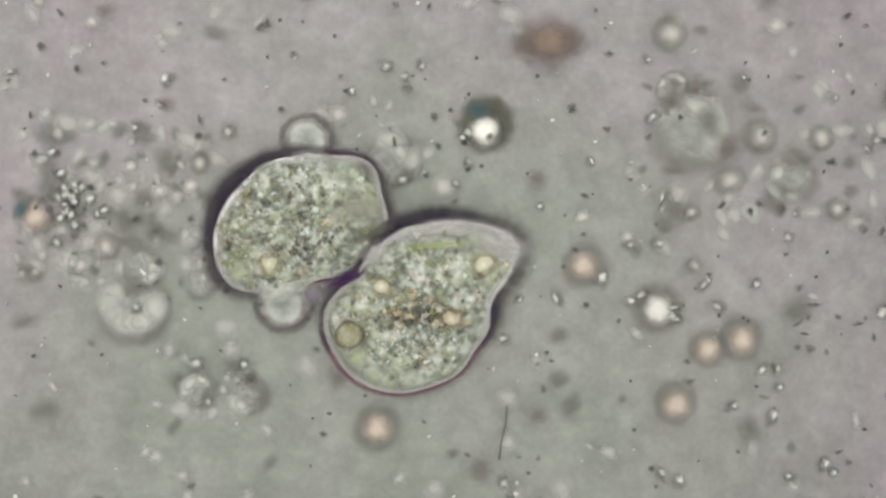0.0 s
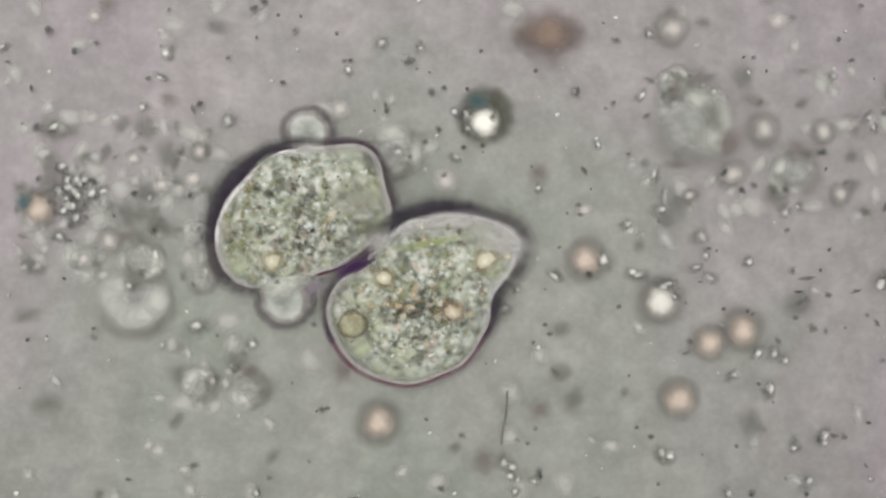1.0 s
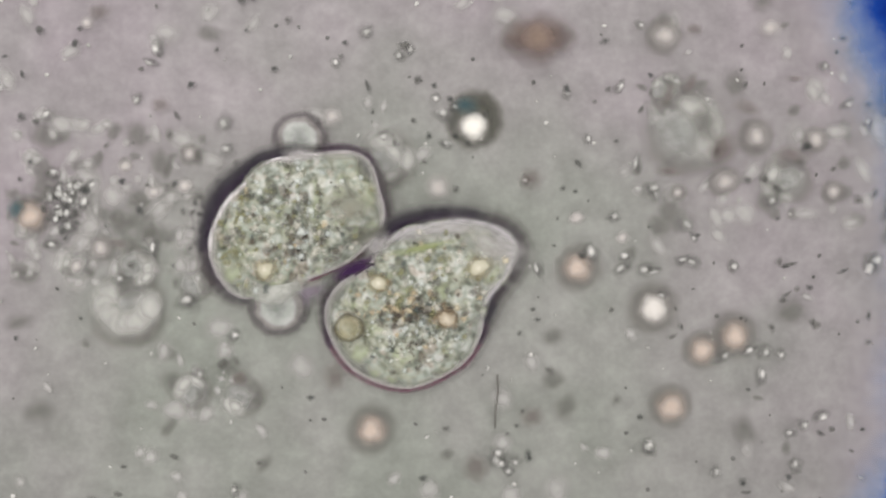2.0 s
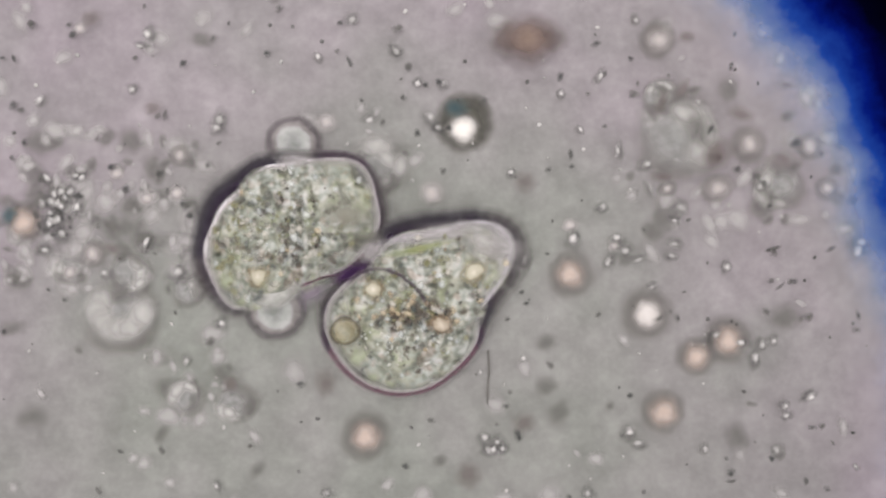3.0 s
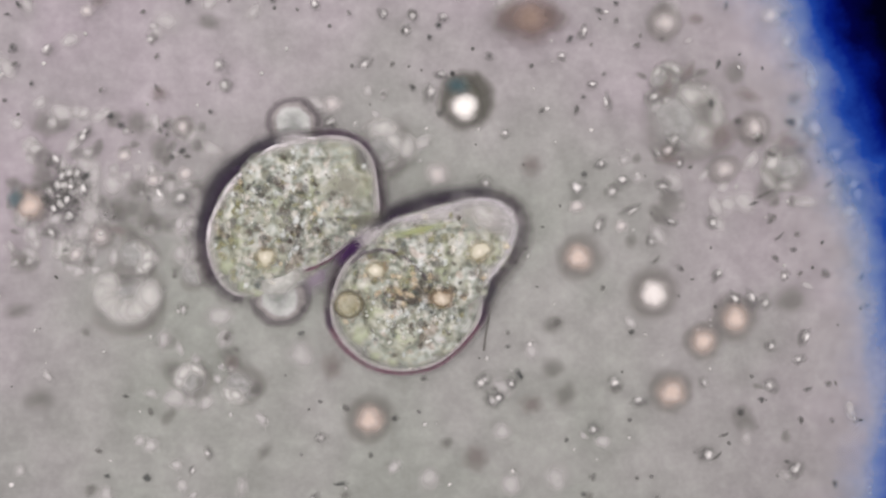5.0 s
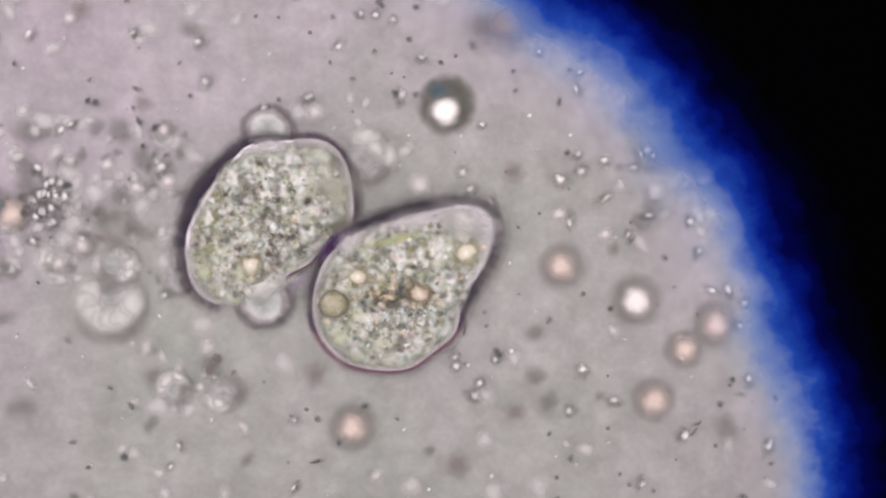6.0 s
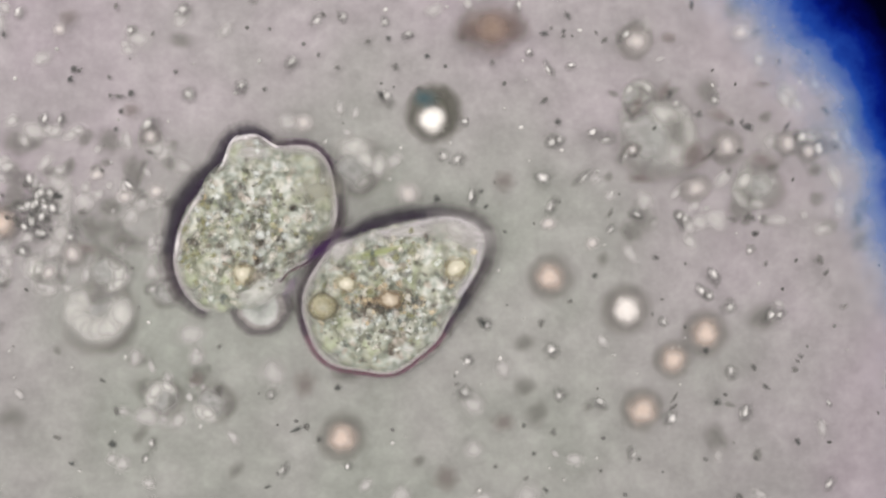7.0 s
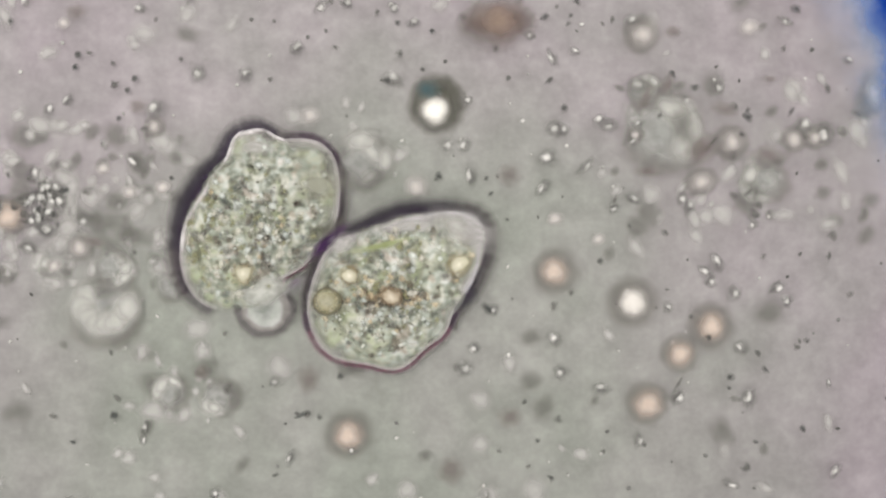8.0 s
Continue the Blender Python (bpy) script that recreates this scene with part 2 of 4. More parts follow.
B_LATE = (
    (6, -31, -68, 149, -3, -2, 5, 28, -7, 11, -8, 4, -4, 0, -2, -1, 0, 0, 1, 0, 1, 0),
    (7, -31, -61, 146, -2, -1, 9, 27, -4, 11, -5, 5, -3, 1, -2, -1, -1, 0, 1, 0, 0, -1),
    (8, -35, -61, 146, -2, -2, 8, 26, -4, 10, -5, 4, -1, 0, -3, -1, 0, 0, 2, 0, 1, -1),)
BODY_A, BODY_B = A_EARLY + A_LATE, B_EARLY + B_LATE
# the bleb that swells out of the first body's top: angle in degrees, height, seconds
BUMP = ((94, 8, 6), (96, 34, 7), (97, 38, 8))
SEGMENTS = 72
pending = []  # what is keyed at the end: thing, rows


def reach(row, a):
    """The radius of a body's outline at the angle a, in metres."""
    r = row[3]
    for way, tall, when in BUMP if row in BODY_A else ():
        if when == row[0]:
            d = (a - radians(way) + math.pi) % (2 * math.pi) - math.pi
            r += tall * math.exp(-abs(d / 0.32) ** 3)
    for k in range(1, 10):
        r += row[2 + 2 * k] * math.cos(k * a) + row[3 + 2 * k] * math.sin(k * a)
    return r / 1000


def outline(row, a):
    p = Vector((reach(row, a) * math.cos(a), reach(row, a) * math.sin(a)))
    q = Vector((reach(row, a + 0.03) * math.cos(a + 0.03), reach(row, a + 0.03) * math.sin(a + 0.03)))
    return p, math.degrees(math.atan2(q.y - p.y, q.x - p.x))


# the membrane with its dark refraction shade painted in, full and browner
M_DARK = strip_material("membrane_shade", [(0.0, (0.12, 0.085, 0.12)), (0.22, (0.034, 0.024, 0.043)), (0.50, (0.042, 0.038, 0.047)), (0.90, (0.17, 0.165, 0.16))],
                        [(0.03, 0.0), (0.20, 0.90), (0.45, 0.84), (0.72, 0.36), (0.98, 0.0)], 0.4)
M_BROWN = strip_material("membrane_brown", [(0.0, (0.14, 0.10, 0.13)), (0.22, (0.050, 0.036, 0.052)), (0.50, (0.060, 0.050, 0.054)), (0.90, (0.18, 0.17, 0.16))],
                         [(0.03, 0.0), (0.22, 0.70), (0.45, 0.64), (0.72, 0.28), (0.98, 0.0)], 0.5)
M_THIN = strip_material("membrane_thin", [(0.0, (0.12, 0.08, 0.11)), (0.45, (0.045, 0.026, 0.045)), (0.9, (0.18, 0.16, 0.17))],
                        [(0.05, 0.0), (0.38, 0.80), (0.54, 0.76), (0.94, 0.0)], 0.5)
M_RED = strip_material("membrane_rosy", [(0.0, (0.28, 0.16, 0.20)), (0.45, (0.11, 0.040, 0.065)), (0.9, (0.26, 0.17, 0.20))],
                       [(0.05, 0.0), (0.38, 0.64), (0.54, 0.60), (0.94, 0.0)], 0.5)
# the seam of ectoplasm with the white highlight inside the band painted in
M_ECTO = strip_material("ectoplasm_highlight", [(0.0, (0.46, 0.48, 0.40)), (0.55, (0.64, 0.62, 0.59)), (0.85, (0.86, 0.83, 0.84))],
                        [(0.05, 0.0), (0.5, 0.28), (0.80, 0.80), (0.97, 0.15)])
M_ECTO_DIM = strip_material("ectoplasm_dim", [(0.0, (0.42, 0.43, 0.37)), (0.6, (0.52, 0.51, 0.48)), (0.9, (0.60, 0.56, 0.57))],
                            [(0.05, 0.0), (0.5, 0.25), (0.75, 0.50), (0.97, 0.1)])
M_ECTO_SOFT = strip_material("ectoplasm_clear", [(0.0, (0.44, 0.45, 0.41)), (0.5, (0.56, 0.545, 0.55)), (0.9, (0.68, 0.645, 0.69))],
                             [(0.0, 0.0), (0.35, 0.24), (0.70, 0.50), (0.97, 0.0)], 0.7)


def cytoplasm_material(name, cell, low, high, dark):
    """Grainy fluid whose pattern belongs to the cell as a whole, so that its lobes run into one another."""
    m, nt, out = base_material(name)
    v, xyz = object_xyz(nt)
    whole = nt.nodes.new("ShaderNodeTexCoord")
    whole.object = cell
    w = whole.outputs["Object"]
    r = math_node(nt, "SQRT", math_node(nt, "ADD", math_node(nt, "MULTIPLY", xyz[0], xyz[0]), math_node(nt, "MULTIPLY", xyz[1], xyz[1])))
    fine, grain, coarse, hue, hue2 = (noise_out(nt, w, s, d, 0.6) for s, d in ((56.0, 1.2), (100.0, 0.8), (18.0, 2.0), (34.0, 1.5), (13.0, 1.0)))
    patchy = ramp(nt, fine, [(0.31, dark), (0.41, (0.27, 0.275, 0.23)), (0.52, (0.46, 0.46, 0.41)), (0.68, (0.73, 0.725, 0.68))], "LINEAR")
    grainy = mixed(nt, 0.50, patchy, ramp(nt, grain, [(0.32, 0.05), (0.68, 0.95)]), "SOFT_LIGHT")
    tint = ramp(nt, hue, [(0.30, (0.48, 0.57, 0.35)), (0.44, (0.50, 0.52, 0.46)), (0.55, (0.45, 0.54, 0.53)), (0.68, (0.59, 0.49, 0.46))])
    broad = ramp(nt, hue2, [(0.36, (0.51, 0.52, 0.44)), (0.64, (0.51, 0.515, 0.515))])
    colour = mixed(nt, ramp(nt, coarse, [(0.36, low), (0.60, high)]), (0.43, 0.44, 0.395), grainy)
    colour = mixed(nt, 0.35, mixed(nt, 0.44, colour, tint, "OVERLAY"), broad, "OVERLAY")
    rr = math_node(nt, "ADD", r, math_node(nt, "MULTIPLY", math_node(nt, "SUBTRACT", coarse, 0.5), 0.5))
    alpha = math_node(nt, "MULTIPLY", ramp(nt, rr, [(0.45, 0.9), (0.97, 0.0)]), ramp(nt, r, [(0.80, 1.0), (0.99, 0.0)]))
    finish(nt, out, colour, alpha, fine, strength=0.35, distance=0.002)
    return m


M_BLEB = round_material("bleb_pale", [(0.0, (0.42, 0.46, 0.42)), (0.46, (0.55, 0.57, 0.54)), (0.60, (0.30, 0.28, 0.27)), (0.75, (0.105, 0.092, 0.098)), (1.0, (0.2, 0.18, 0.18))],
                        [(0.0, 0.45), (0.46, 0.75), (0.74, 0.62), (0.97, 0.0)], 0.30, 1.6, 0.4)
M_GRAIN = (granule_material("granule_dark", (0.060, 0.048, 0.040), (0.16, 0.14, 0.11), 0.72),
           granule_material("granule_olive", (0.22, 0.22, 0.11), (0.30, 0.30, 0.19)),
           granule_material("granule_pale", (0.56, 0.56, 0.49), (0.76, 0.73, 0.63), 0.62),
           granule_material("granule_grey", (0.16, 0.165, 0.145), (0.27, 0.275, 0.24)),
           granule_material("granule_brown", (0.17, 0.12, 0.075), (0.46, 0.38, 0.26)),
           granule_material("granule_cyan", (0.54, 0.59, 0.56), (0.78, 0.82, 0.78), 0.70),
           granule_material("granule_teal", (0.075, 0.092, 0.086), (0.15, 0.175, 0.16), 0.70),
           granule_material("granule_amber", (0.50, 0.40, 0.25), (0.74, 0.66, 0.48), 0.7))
GRAIN_MESH = [[dome_mesh("granule", m, 0.6, 3, 8, 0.5, 10 * i + j) for j in range(3)] for i, m in enumerate(M_GRAIN)]
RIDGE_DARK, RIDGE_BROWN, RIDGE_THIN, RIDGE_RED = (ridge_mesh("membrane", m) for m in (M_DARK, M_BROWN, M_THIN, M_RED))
RIDGE_ECTO, RIDGE_ECTO_DIM, RIDGE_ECTO_SOFT = (ridge_mesh("ectoplasm", m) for m in (M_ECTO, M_ECTO_DIM, M_ECTO_SOFT))
BULGE = 0.036  # how high the bodies rise over the slide


def raised(row, x, y, z, turn=0):
    """A pose in a body's own space at the height z that covers the same point of the slide as x, y would at its foot."""
    ex, ey = eye_at(row[0])
    f = z / EYE_Z
    return pose(x - (row[1] / 1000 + x - ex) * f, y - (row[2] / 1000 + y - ey) * f, z, 0, 0, turn)


def build_amoeba(rows, label, z, thick, seed, fringe, soft, joint=(0, 0), contact=(0, 0)):
    """thick: the ways, in degrees, in which the membrane's painted shade is widest, how narrowly, how much, and of
    which look. fringe: where it turns rosy.
    soft: a broad clear seam inside the membrane. joint: where a bleb joins on. contact: where the other body presses it
    thin."""
    chance = random.Random(seed)
    cell = tagged(new("amoeba"), label, "amoeba", "amoebas on the slide")
    pending.append((cell, [(r[0], pose(r[1] / 1000, r[2] / 1000, z)) for r in rows]))
    for k in range(SEGMENTS):
        a = 2 * math.pi * k / SEGMENTS
        deg = math.degrees(a) % 360
        if joint[0] < deg < joint[1]:
            continue
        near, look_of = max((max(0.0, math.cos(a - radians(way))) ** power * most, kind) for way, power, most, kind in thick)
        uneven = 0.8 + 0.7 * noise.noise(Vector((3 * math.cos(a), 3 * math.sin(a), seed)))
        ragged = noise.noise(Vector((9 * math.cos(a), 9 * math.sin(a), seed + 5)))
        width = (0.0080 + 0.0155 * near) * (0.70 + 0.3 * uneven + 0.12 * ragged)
        half = 0.015 if joint[0] - 22 < deg < joint[0] or (joint[1] and 65 < deg < 125) else 0.022
        red = near < 0.2 and math.cos(a - radians(fringe)) > 0.45
        pressed = contact[0] < deg < contact[1]
        if pressed:
            width = 0.0036 * (1 + 0.5 * ragged)
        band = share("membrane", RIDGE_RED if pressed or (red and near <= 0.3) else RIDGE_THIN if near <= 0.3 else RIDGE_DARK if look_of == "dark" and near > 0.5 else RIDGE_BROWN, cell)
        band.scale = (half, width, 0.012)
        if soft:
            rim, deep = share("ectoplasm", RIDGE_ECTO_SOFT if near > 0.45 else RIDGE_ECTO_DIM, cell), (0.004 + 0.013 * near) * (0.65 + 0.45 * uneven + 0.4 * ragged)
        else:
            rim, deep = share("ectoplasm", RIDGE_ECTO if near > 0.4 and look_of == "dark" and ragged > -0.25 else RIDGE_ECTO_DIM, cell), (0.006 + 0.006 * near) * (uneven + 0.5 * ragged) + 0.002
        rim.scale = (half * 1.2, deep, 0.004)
        moves, inner = [], []
        for r in rows:
            p, turn = outline(r, a)
            out = Vector((math.cos(radians(turn - 90)), math.sin(radians(turn - 90))))
            q = p + out * (width * (0.45 if soft else 0.30) * near + 0.0012 * ragged)
            i = p - out * (deep * 0.9 + 0.002 + 0.4 * width * near)
            moves.append((r[0], raised(r, q.x, q.y, 0.008, turn + 180)))
            inner.append((r[0], raised(r, i.x, i.y, 0.0165, turn + 180)))
        pending.extend([(band, moves), (rim, inner)])
    # the body's inside, in overlapping domes that slide through one another
    inside = [dome_mesh("cytoplasm", cytoplasm_material("cytoplasm_grainy", cell, 0.45, 0.88, (0.12, 0.115, 0.09)), 1.0, 8, 28, 0.1, s) for s in range(3)]
    outside = [dome_mesh("cytoplasm", cytoplasm_material("cytoplasm_smooth", cell, 0.20, 0.68, (0.18, 0.18, 0.13)), 1.0, 8, 28, 0.1, 4 + s) for s in range(3)]
    for k in range(22):
        ring, a = (0.0, 0.0) if k == 0 else (0.40, 2 * math.pi * k / 6) if k < 7 else (0.68, 2 * math.pi * k / 15)
        lobe = share("cytoplasm", (inside if k < 7 or k % 4 == 0 else outside)[k % 3], cell)
        size, tall = (0.085, 0.85 * BULGE) if k < 7 else (0.057, 0.45 * BULGE)
        lobe.scale = (size, size, tall)
        pending.append((lobe, [(r[0], pose(ring * reach(r, a) * math.cos(a), ring * reach(r, a) * math.sin(a), 0.0001 * ((7 * k) % 22) - 0.002, 0, 0, 40 * k)) for r in rows]))
    return cell, chance


def add_granules(cell, rows, chance, count, spot, spread, sizes, weights, stir):
    """spot: the middle of the cloud, as a share of the radius; spread: how far it reaches."""
    for k in range(count):
        while True:
            x, y = chance.gauss(spot[0], spread[0]), chance.gauss(spot[1], spread[1])
            if math.hypot(x, y) < 0.88:
                break
        kind = chance.choices(range(len(weights)), weights)[0]
        g = share("granule", GRAIN_MESH[kind][k % 3], cell)
        s = 1.65 * chance.uniform(*sizes)
        g.scale = (s, s * chance.uniform(0.6, 1.0), 0.5 * s)
        a, f = math.atan2(y, x), math.hypot(x, y)
        z = BULGE * (1.02 - 0.6 * f * f) + 0.003 * chance.random()
        turn = chance.uniform(0, 360)
        moves = []
        for r in rows:
            q = f * reach(r, a)
            moves.append((r[0], raised(r, q * math.cos(a) + chance.gauss(0, stir), q * math.sin(a) + chance.gauss(0, stir), z, turn)))
        pending.append((g, moves))


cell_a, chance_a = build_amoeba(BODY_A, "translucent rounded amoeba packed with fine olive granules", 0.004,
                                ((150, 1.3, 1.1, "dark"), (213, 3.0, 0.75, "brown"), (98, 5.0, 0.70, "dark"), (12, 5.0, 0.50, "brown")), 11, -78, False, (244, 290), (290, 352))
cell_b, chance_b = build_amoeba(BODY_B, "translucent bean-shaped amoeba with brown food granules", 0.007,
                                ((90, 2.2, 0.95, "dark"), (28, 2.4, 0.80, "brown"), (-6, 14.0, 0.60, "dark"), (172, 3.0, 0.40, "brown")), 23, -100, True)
# weights: dark, olive, pale, grey, brown, cyan, teal, amber
add_granules(cell_a, BODY_A, chance_a, 180, (-0.05, -0.12), (0.47, 0.42), (0.0035, 0.0085), (3, 3, 4, 4, 0, 3, 1, 0), 0.004)
add_granules(cell_a, BODY_A, chance_a, 60, (-0.15, -0.35), (0.32, 0.22), (0.0035, 0.0085), (4, 2, 5, 2, 2, 2, 1, 1), 0.004)
add_granules(cell_a, BODY_A, chance_a, 36, (-0.1, 0.3), (0.4, 0.25), (0.003, 0.008), (2, 3, 1, 6, 0, 1, 2, 0), 0.003)
add_granules(cell_a, BODY_A, chance_a, 24, (-0.66, -0.15), (0.08, 0.30), (0.004, 0.009), (0, 4, 1, 0, 0, 0, 0, 2), 0.003)
add_granules(cell_b, BODY_B, chance_b, 110, (0.08, 0.18), (0.48, 0.38), (0.0035, 0.009), (2, 4, 4, 4, 1, 2, 1, 1), 0.004)
add_granules(cell_b, BODY_B, chance_b, 55, (-0.08, -0.17), (0.32, 0.07), (0.004, 0.0095), (9, 1, 2, 1, 4, 0, 2, 3), 0.003)
add_granules(cell_b, BODY_B, chance_b, 46, (-0.02, -0.16), (0.28, 0.045), (0.004, 0.009), (8, 1, 2, 1, 5, 0, 1, 2), 0.002)
add_granules(cell_b, BODY_B, chance_b, 40, (-0.25, -0.02), (0.30, 0.12), (0.0035, 0.008), (1, 1, 3, 1, 5, 0, 0, 5), 0.003)
add_granules(cell_b, BODY_B, chance_b, 45, (-0.03, -0.50), (0.42, 0.20), (0.003, 0.0068), (3, 1, 4, 3, 0, 6, 4, 0), 0.003)


def fine_granules(cell, rows, count, spot, spread, sizes, material, seed, label):
    """The finest granules of a body, joined; they stir as one."""
    chance = random.Random(seed)
    verts, faces = [], []
    while len(faces) < 6 * count:
        x, y = chance.gauss(spot[0], spread[0]), chance.gauss(spot[1], spread[1])
        f, a = math.hypot(x, y), math.atan2(y, x)
        if f > 0.78:
            continue
        q = f * min(reach(r, a) for r in rows)
        z = BULGE * (1.03 - 0.6 * f * f)
        # drawn towards the axis by as much as its height brings it nearer to the eye
        cx = q * math.cos(a) * (1 - z / EYE_Z) - rows[2][1] / 1000 * z / EYE_Z
        cy = q * math.sin(a) * (1 - z / EYE_Z) - rows[2][2] / 1000 * z / EYE_Z
        u, base = chance.uniform(*sizes), len(verts)
        verts.append((cx, cy, z + 0.4 * u))
        for k in range(6):
            w = u * chance.uniform(0.6, 1.15)
            verts.append((cx + w * math.cos(k * math.pi / 3), cy + w * math.sin(k * math.pi / 3), z - 0.001))
            faces.append((base, base + 1 + k, base + 1 + (k + 1) % 6))
    me = bpy.data.meshes.new("granular_matter")
    me.from_pydata(verts, [], faces)
    me.materials.append(material)
    me.shade_smooth()
    ob = share("granular_matter", me, cell, label)
    tagged(ob, kind="stuff")
    pending.append((ob, [(r[0], pose(chance.gauss(0, 0.002), chance.gauss(0, 0.002), 0, 0, 0, chance.gauss(0, 1.2))) for r in rows]))


M_FINE = {"dark": plain_material("fine_dark", (0.17, 0.175, 0.14), (0.28, 0.28, 0.23)), "pale": plain_material("fine_pale", (0.45, 0.49, 0.44), (0.66, 0.67, 0.60))}
fine_granules(cell_a, BODY_A, 70, (-0.05, -0.15), (0.40, 0.36), (0.0022, 0.0038), M_FINE["dark"], 301, "finest dark granules")
fine_granules(cell_a, BODY_A, 80, (-0.05, -0.15), (0.42, 0.36), (0.0020, 0.0036), M_FINE["pale"], 302, "finest pale granules")
fine_granules(cell_b, BODY_B, 60, (0.0, -0.48), (0.36, 0.20), (0.0020, 0.0036), M_FINE["dark"], 303, "finest dark granules")
fine_granules(cell_b, BODY_B, 80, (0.0, -0.48), (0.38, 0.20), (0.0020, 0.0036), M_FINE["pale"], 304, "finest pale granules")
fine_granules(cell_b, BODY_B, 50, (0.1, 0.15), (0.40, 0.30), (0.0020, 0.0036), M_FINE["pale"], 305, "finest pale granules")


# ---- inside and on the amoebas: blebs, vacuoles, food ----
def in_cell(rows, spots, z, turn=0):
    """Rows in a cell's own space from spots of the field: seconds, right, down (drift still in them), and a further turn if there is one."""
    made, ts = [], [r[0] for r in rows]
    for t, px, py, *more in spots:
        dx, dy = drift(t)
        x, y = at(px - dx, py - dy)
        row = (t, np.interp(t, ts, [r[1] for r in rows]), np.interp(t, ts, [r[2] for r in rows]))
        made.append((t, raised(row, x - row[1] / 1000, y - row[2] / 1000, z, turn + sum(more))))
    return made


M_VAC = round_material("vacuole_olive", [(0.0, (0.40, 0.385, 0.26)), (0.44, (0.37, 0.335, 0.20)), (0.58, (0.18, 0.165, 0.095)), (0.68, (0.085, 0.075, 0.05)), (0.82, (0.24, 0.23, 0.17))],
                       [(0.0, 0.55), (0.50, 0.55), (0.67, 0.85), (0.80, 0.3), (0.95, 0.0)], 0.3, 1.6, 0.4)
M_FOOD = round_material("food_cream", [(0.0, (0.84, 0.80, 0.68)), (0.35, (0.70, 0.66, 0.50)), (0.62, (0.24, 0.20, 0.11)), (1.0, (0.24, 0.23, 0.17))],
                        [(0.0, 0.85), (0.40, 0.65), (0.65, 0.45), (0.95, 0.0)], 0.7, 1.4)
M_TAN = round_material("food_tan", [(0.0, (0.74, 0.68, 0.56)), (0.30, (0.56, 0.48, 0.36)), (0.55, (0.20, 0.145, 0.09)), (1.0, (0.24, 0.21, 0.16))],
                       [(0.0, 0.9), (0.35, 0.75), (0.60, 0.6), (0.92, 0.0)], 0.9, 1.7)
M_CLEAR = round_material("ectoplasm_lobe", [(0.0, (0.56, 0.54, 0.53)), (1.0, (0.45, 0.44, 0.42))], [(0.1, 0.55), (0.95, 0.0)], 0.7, 1.5, 0.5)
M_PURPLE = round_material("contact_purple", [(0.0, (0.035, 0.012, 0.055)), (1.0, (0.12, 0.07, 0.13))], [(0.2, 0.9), (0.9, 0.0)], 0.4)


def spot_in(cell, rows, name, material, size, spots, z, label="", turn=0, height=0.4, seed=1):
    ob = share(name, dome_mesh(name, material, height, 7, 28, 0.12, seed), cell, label)
    ob.scale = (size[0], size[1], min(size))
    pending.append((ob, in_cell(rows, spots, z, turn)))
    return ob


spot_in(cell_a, BODY_A, "bleb", M_BLEB, (0.060, 0.056), ((0, 545, 250), (1.5, 534, 246), (3, 521, 256), (4.5, 513, 238), (6, 476, 234), (7, 442, 280), (8, 449, 272)), 0.002, "clear rounded bleb with a dark rim", 0, 0.15)
spot_in(cell_a, BODY_A, "bleb", M_BLEB, (0.062, 0.058), ((0, 503, 540), (1.5, 494, 545), (3, 488, 552), (4.5, 486, 546), (6, 468, 535), (7, 462, 545), (8, 470, 548)), 0.002, "clear rounded bleb with a dark rim", 0, 0.15, 2)
spot_in(cell_a, BODY_A, "vacuole", M_FOOD, (0.026, 0.024), ((0, 478, 468), (1.5, 472, 475), (3, 458, 490), (4.5, 457, 472), (6, 445, 470), (7, 430, 485), (8, 432, 485)), BULGE + 0.004, "cream vacuole with a dark rim", 0, 0.4, 3)
spot_in(cell_b, BODY_B, "ectoplasm", M_CLEAR, (0.085, 0.050), ((0, 880, 435), (1.5, 872, 440), (3, 865, 435), (4.5, 855, 405), (6, 830, 395), (7, 818, 415), (8, 820, 410)), 0.024, "clear lobe without granules", -20, 0.03, 4)
spot_in(cell_b, BODY_B, "ectoplasm", M_CLEAR, (0.110, 0.030), ((0, 790, 408), (1.5, 790, 405), (3, 780, 415), (4.5, 770, 400), (6, 740, 392), (7, 720, 412), (8, 722, 402)), 0.024, "clear lobe without granules", 8, 0.05, 5)
spot_in(cell_b, BODY_B, "vacuole", M_VAC, (0.036, 0.034), ((0, 620, 592), (1.5, 617, 580), (3, 612, 585), (4.5, 606, 560), (6, 592, 538), (7, 573, 542), (8, 581, 533)), BULGE + 0.004, "olive food vacuole with a dark rim", 0, 0.4, 6)
spot_in(cell_b, BODY_B, "vacuole", M_FOOD, (0.027, 0.023), ((0, 676, 507), (1.5, 671, 500), (3, 662, 512), (4.5, 655, 495), (6, 635, 490), (7, 615, 502), (8, 620, 488)), BULGE + 0.004, "bright cream vacuole", 0, 0.4, 7)
spot_in(cell_b, BODY_B, "vacuole", M_FOOD, (0.032, 0.027), ((0, 855, 468), (1.5, 847, 473), (3, 838, 482), (4.5, 834, 466), (6, 824, 448), (7, 806, 475), (8, 812, 468)), BULGE + 0.004, "bright cream vacuole", 30, 0.4, 8)
spot_in(cell_b, BODY_B, "vacuole", M_TAN, (0.028, 0.024), ((0, 798, 563), (1.5, 790, 562), (3, 780, 574), (4.5, 772, 553), (6, 742, 520), (7, 690, 530), (8, 692, 525)), BULGE + 0.004, "tan vacuole among brown food granules", 0, 0.4, 9)
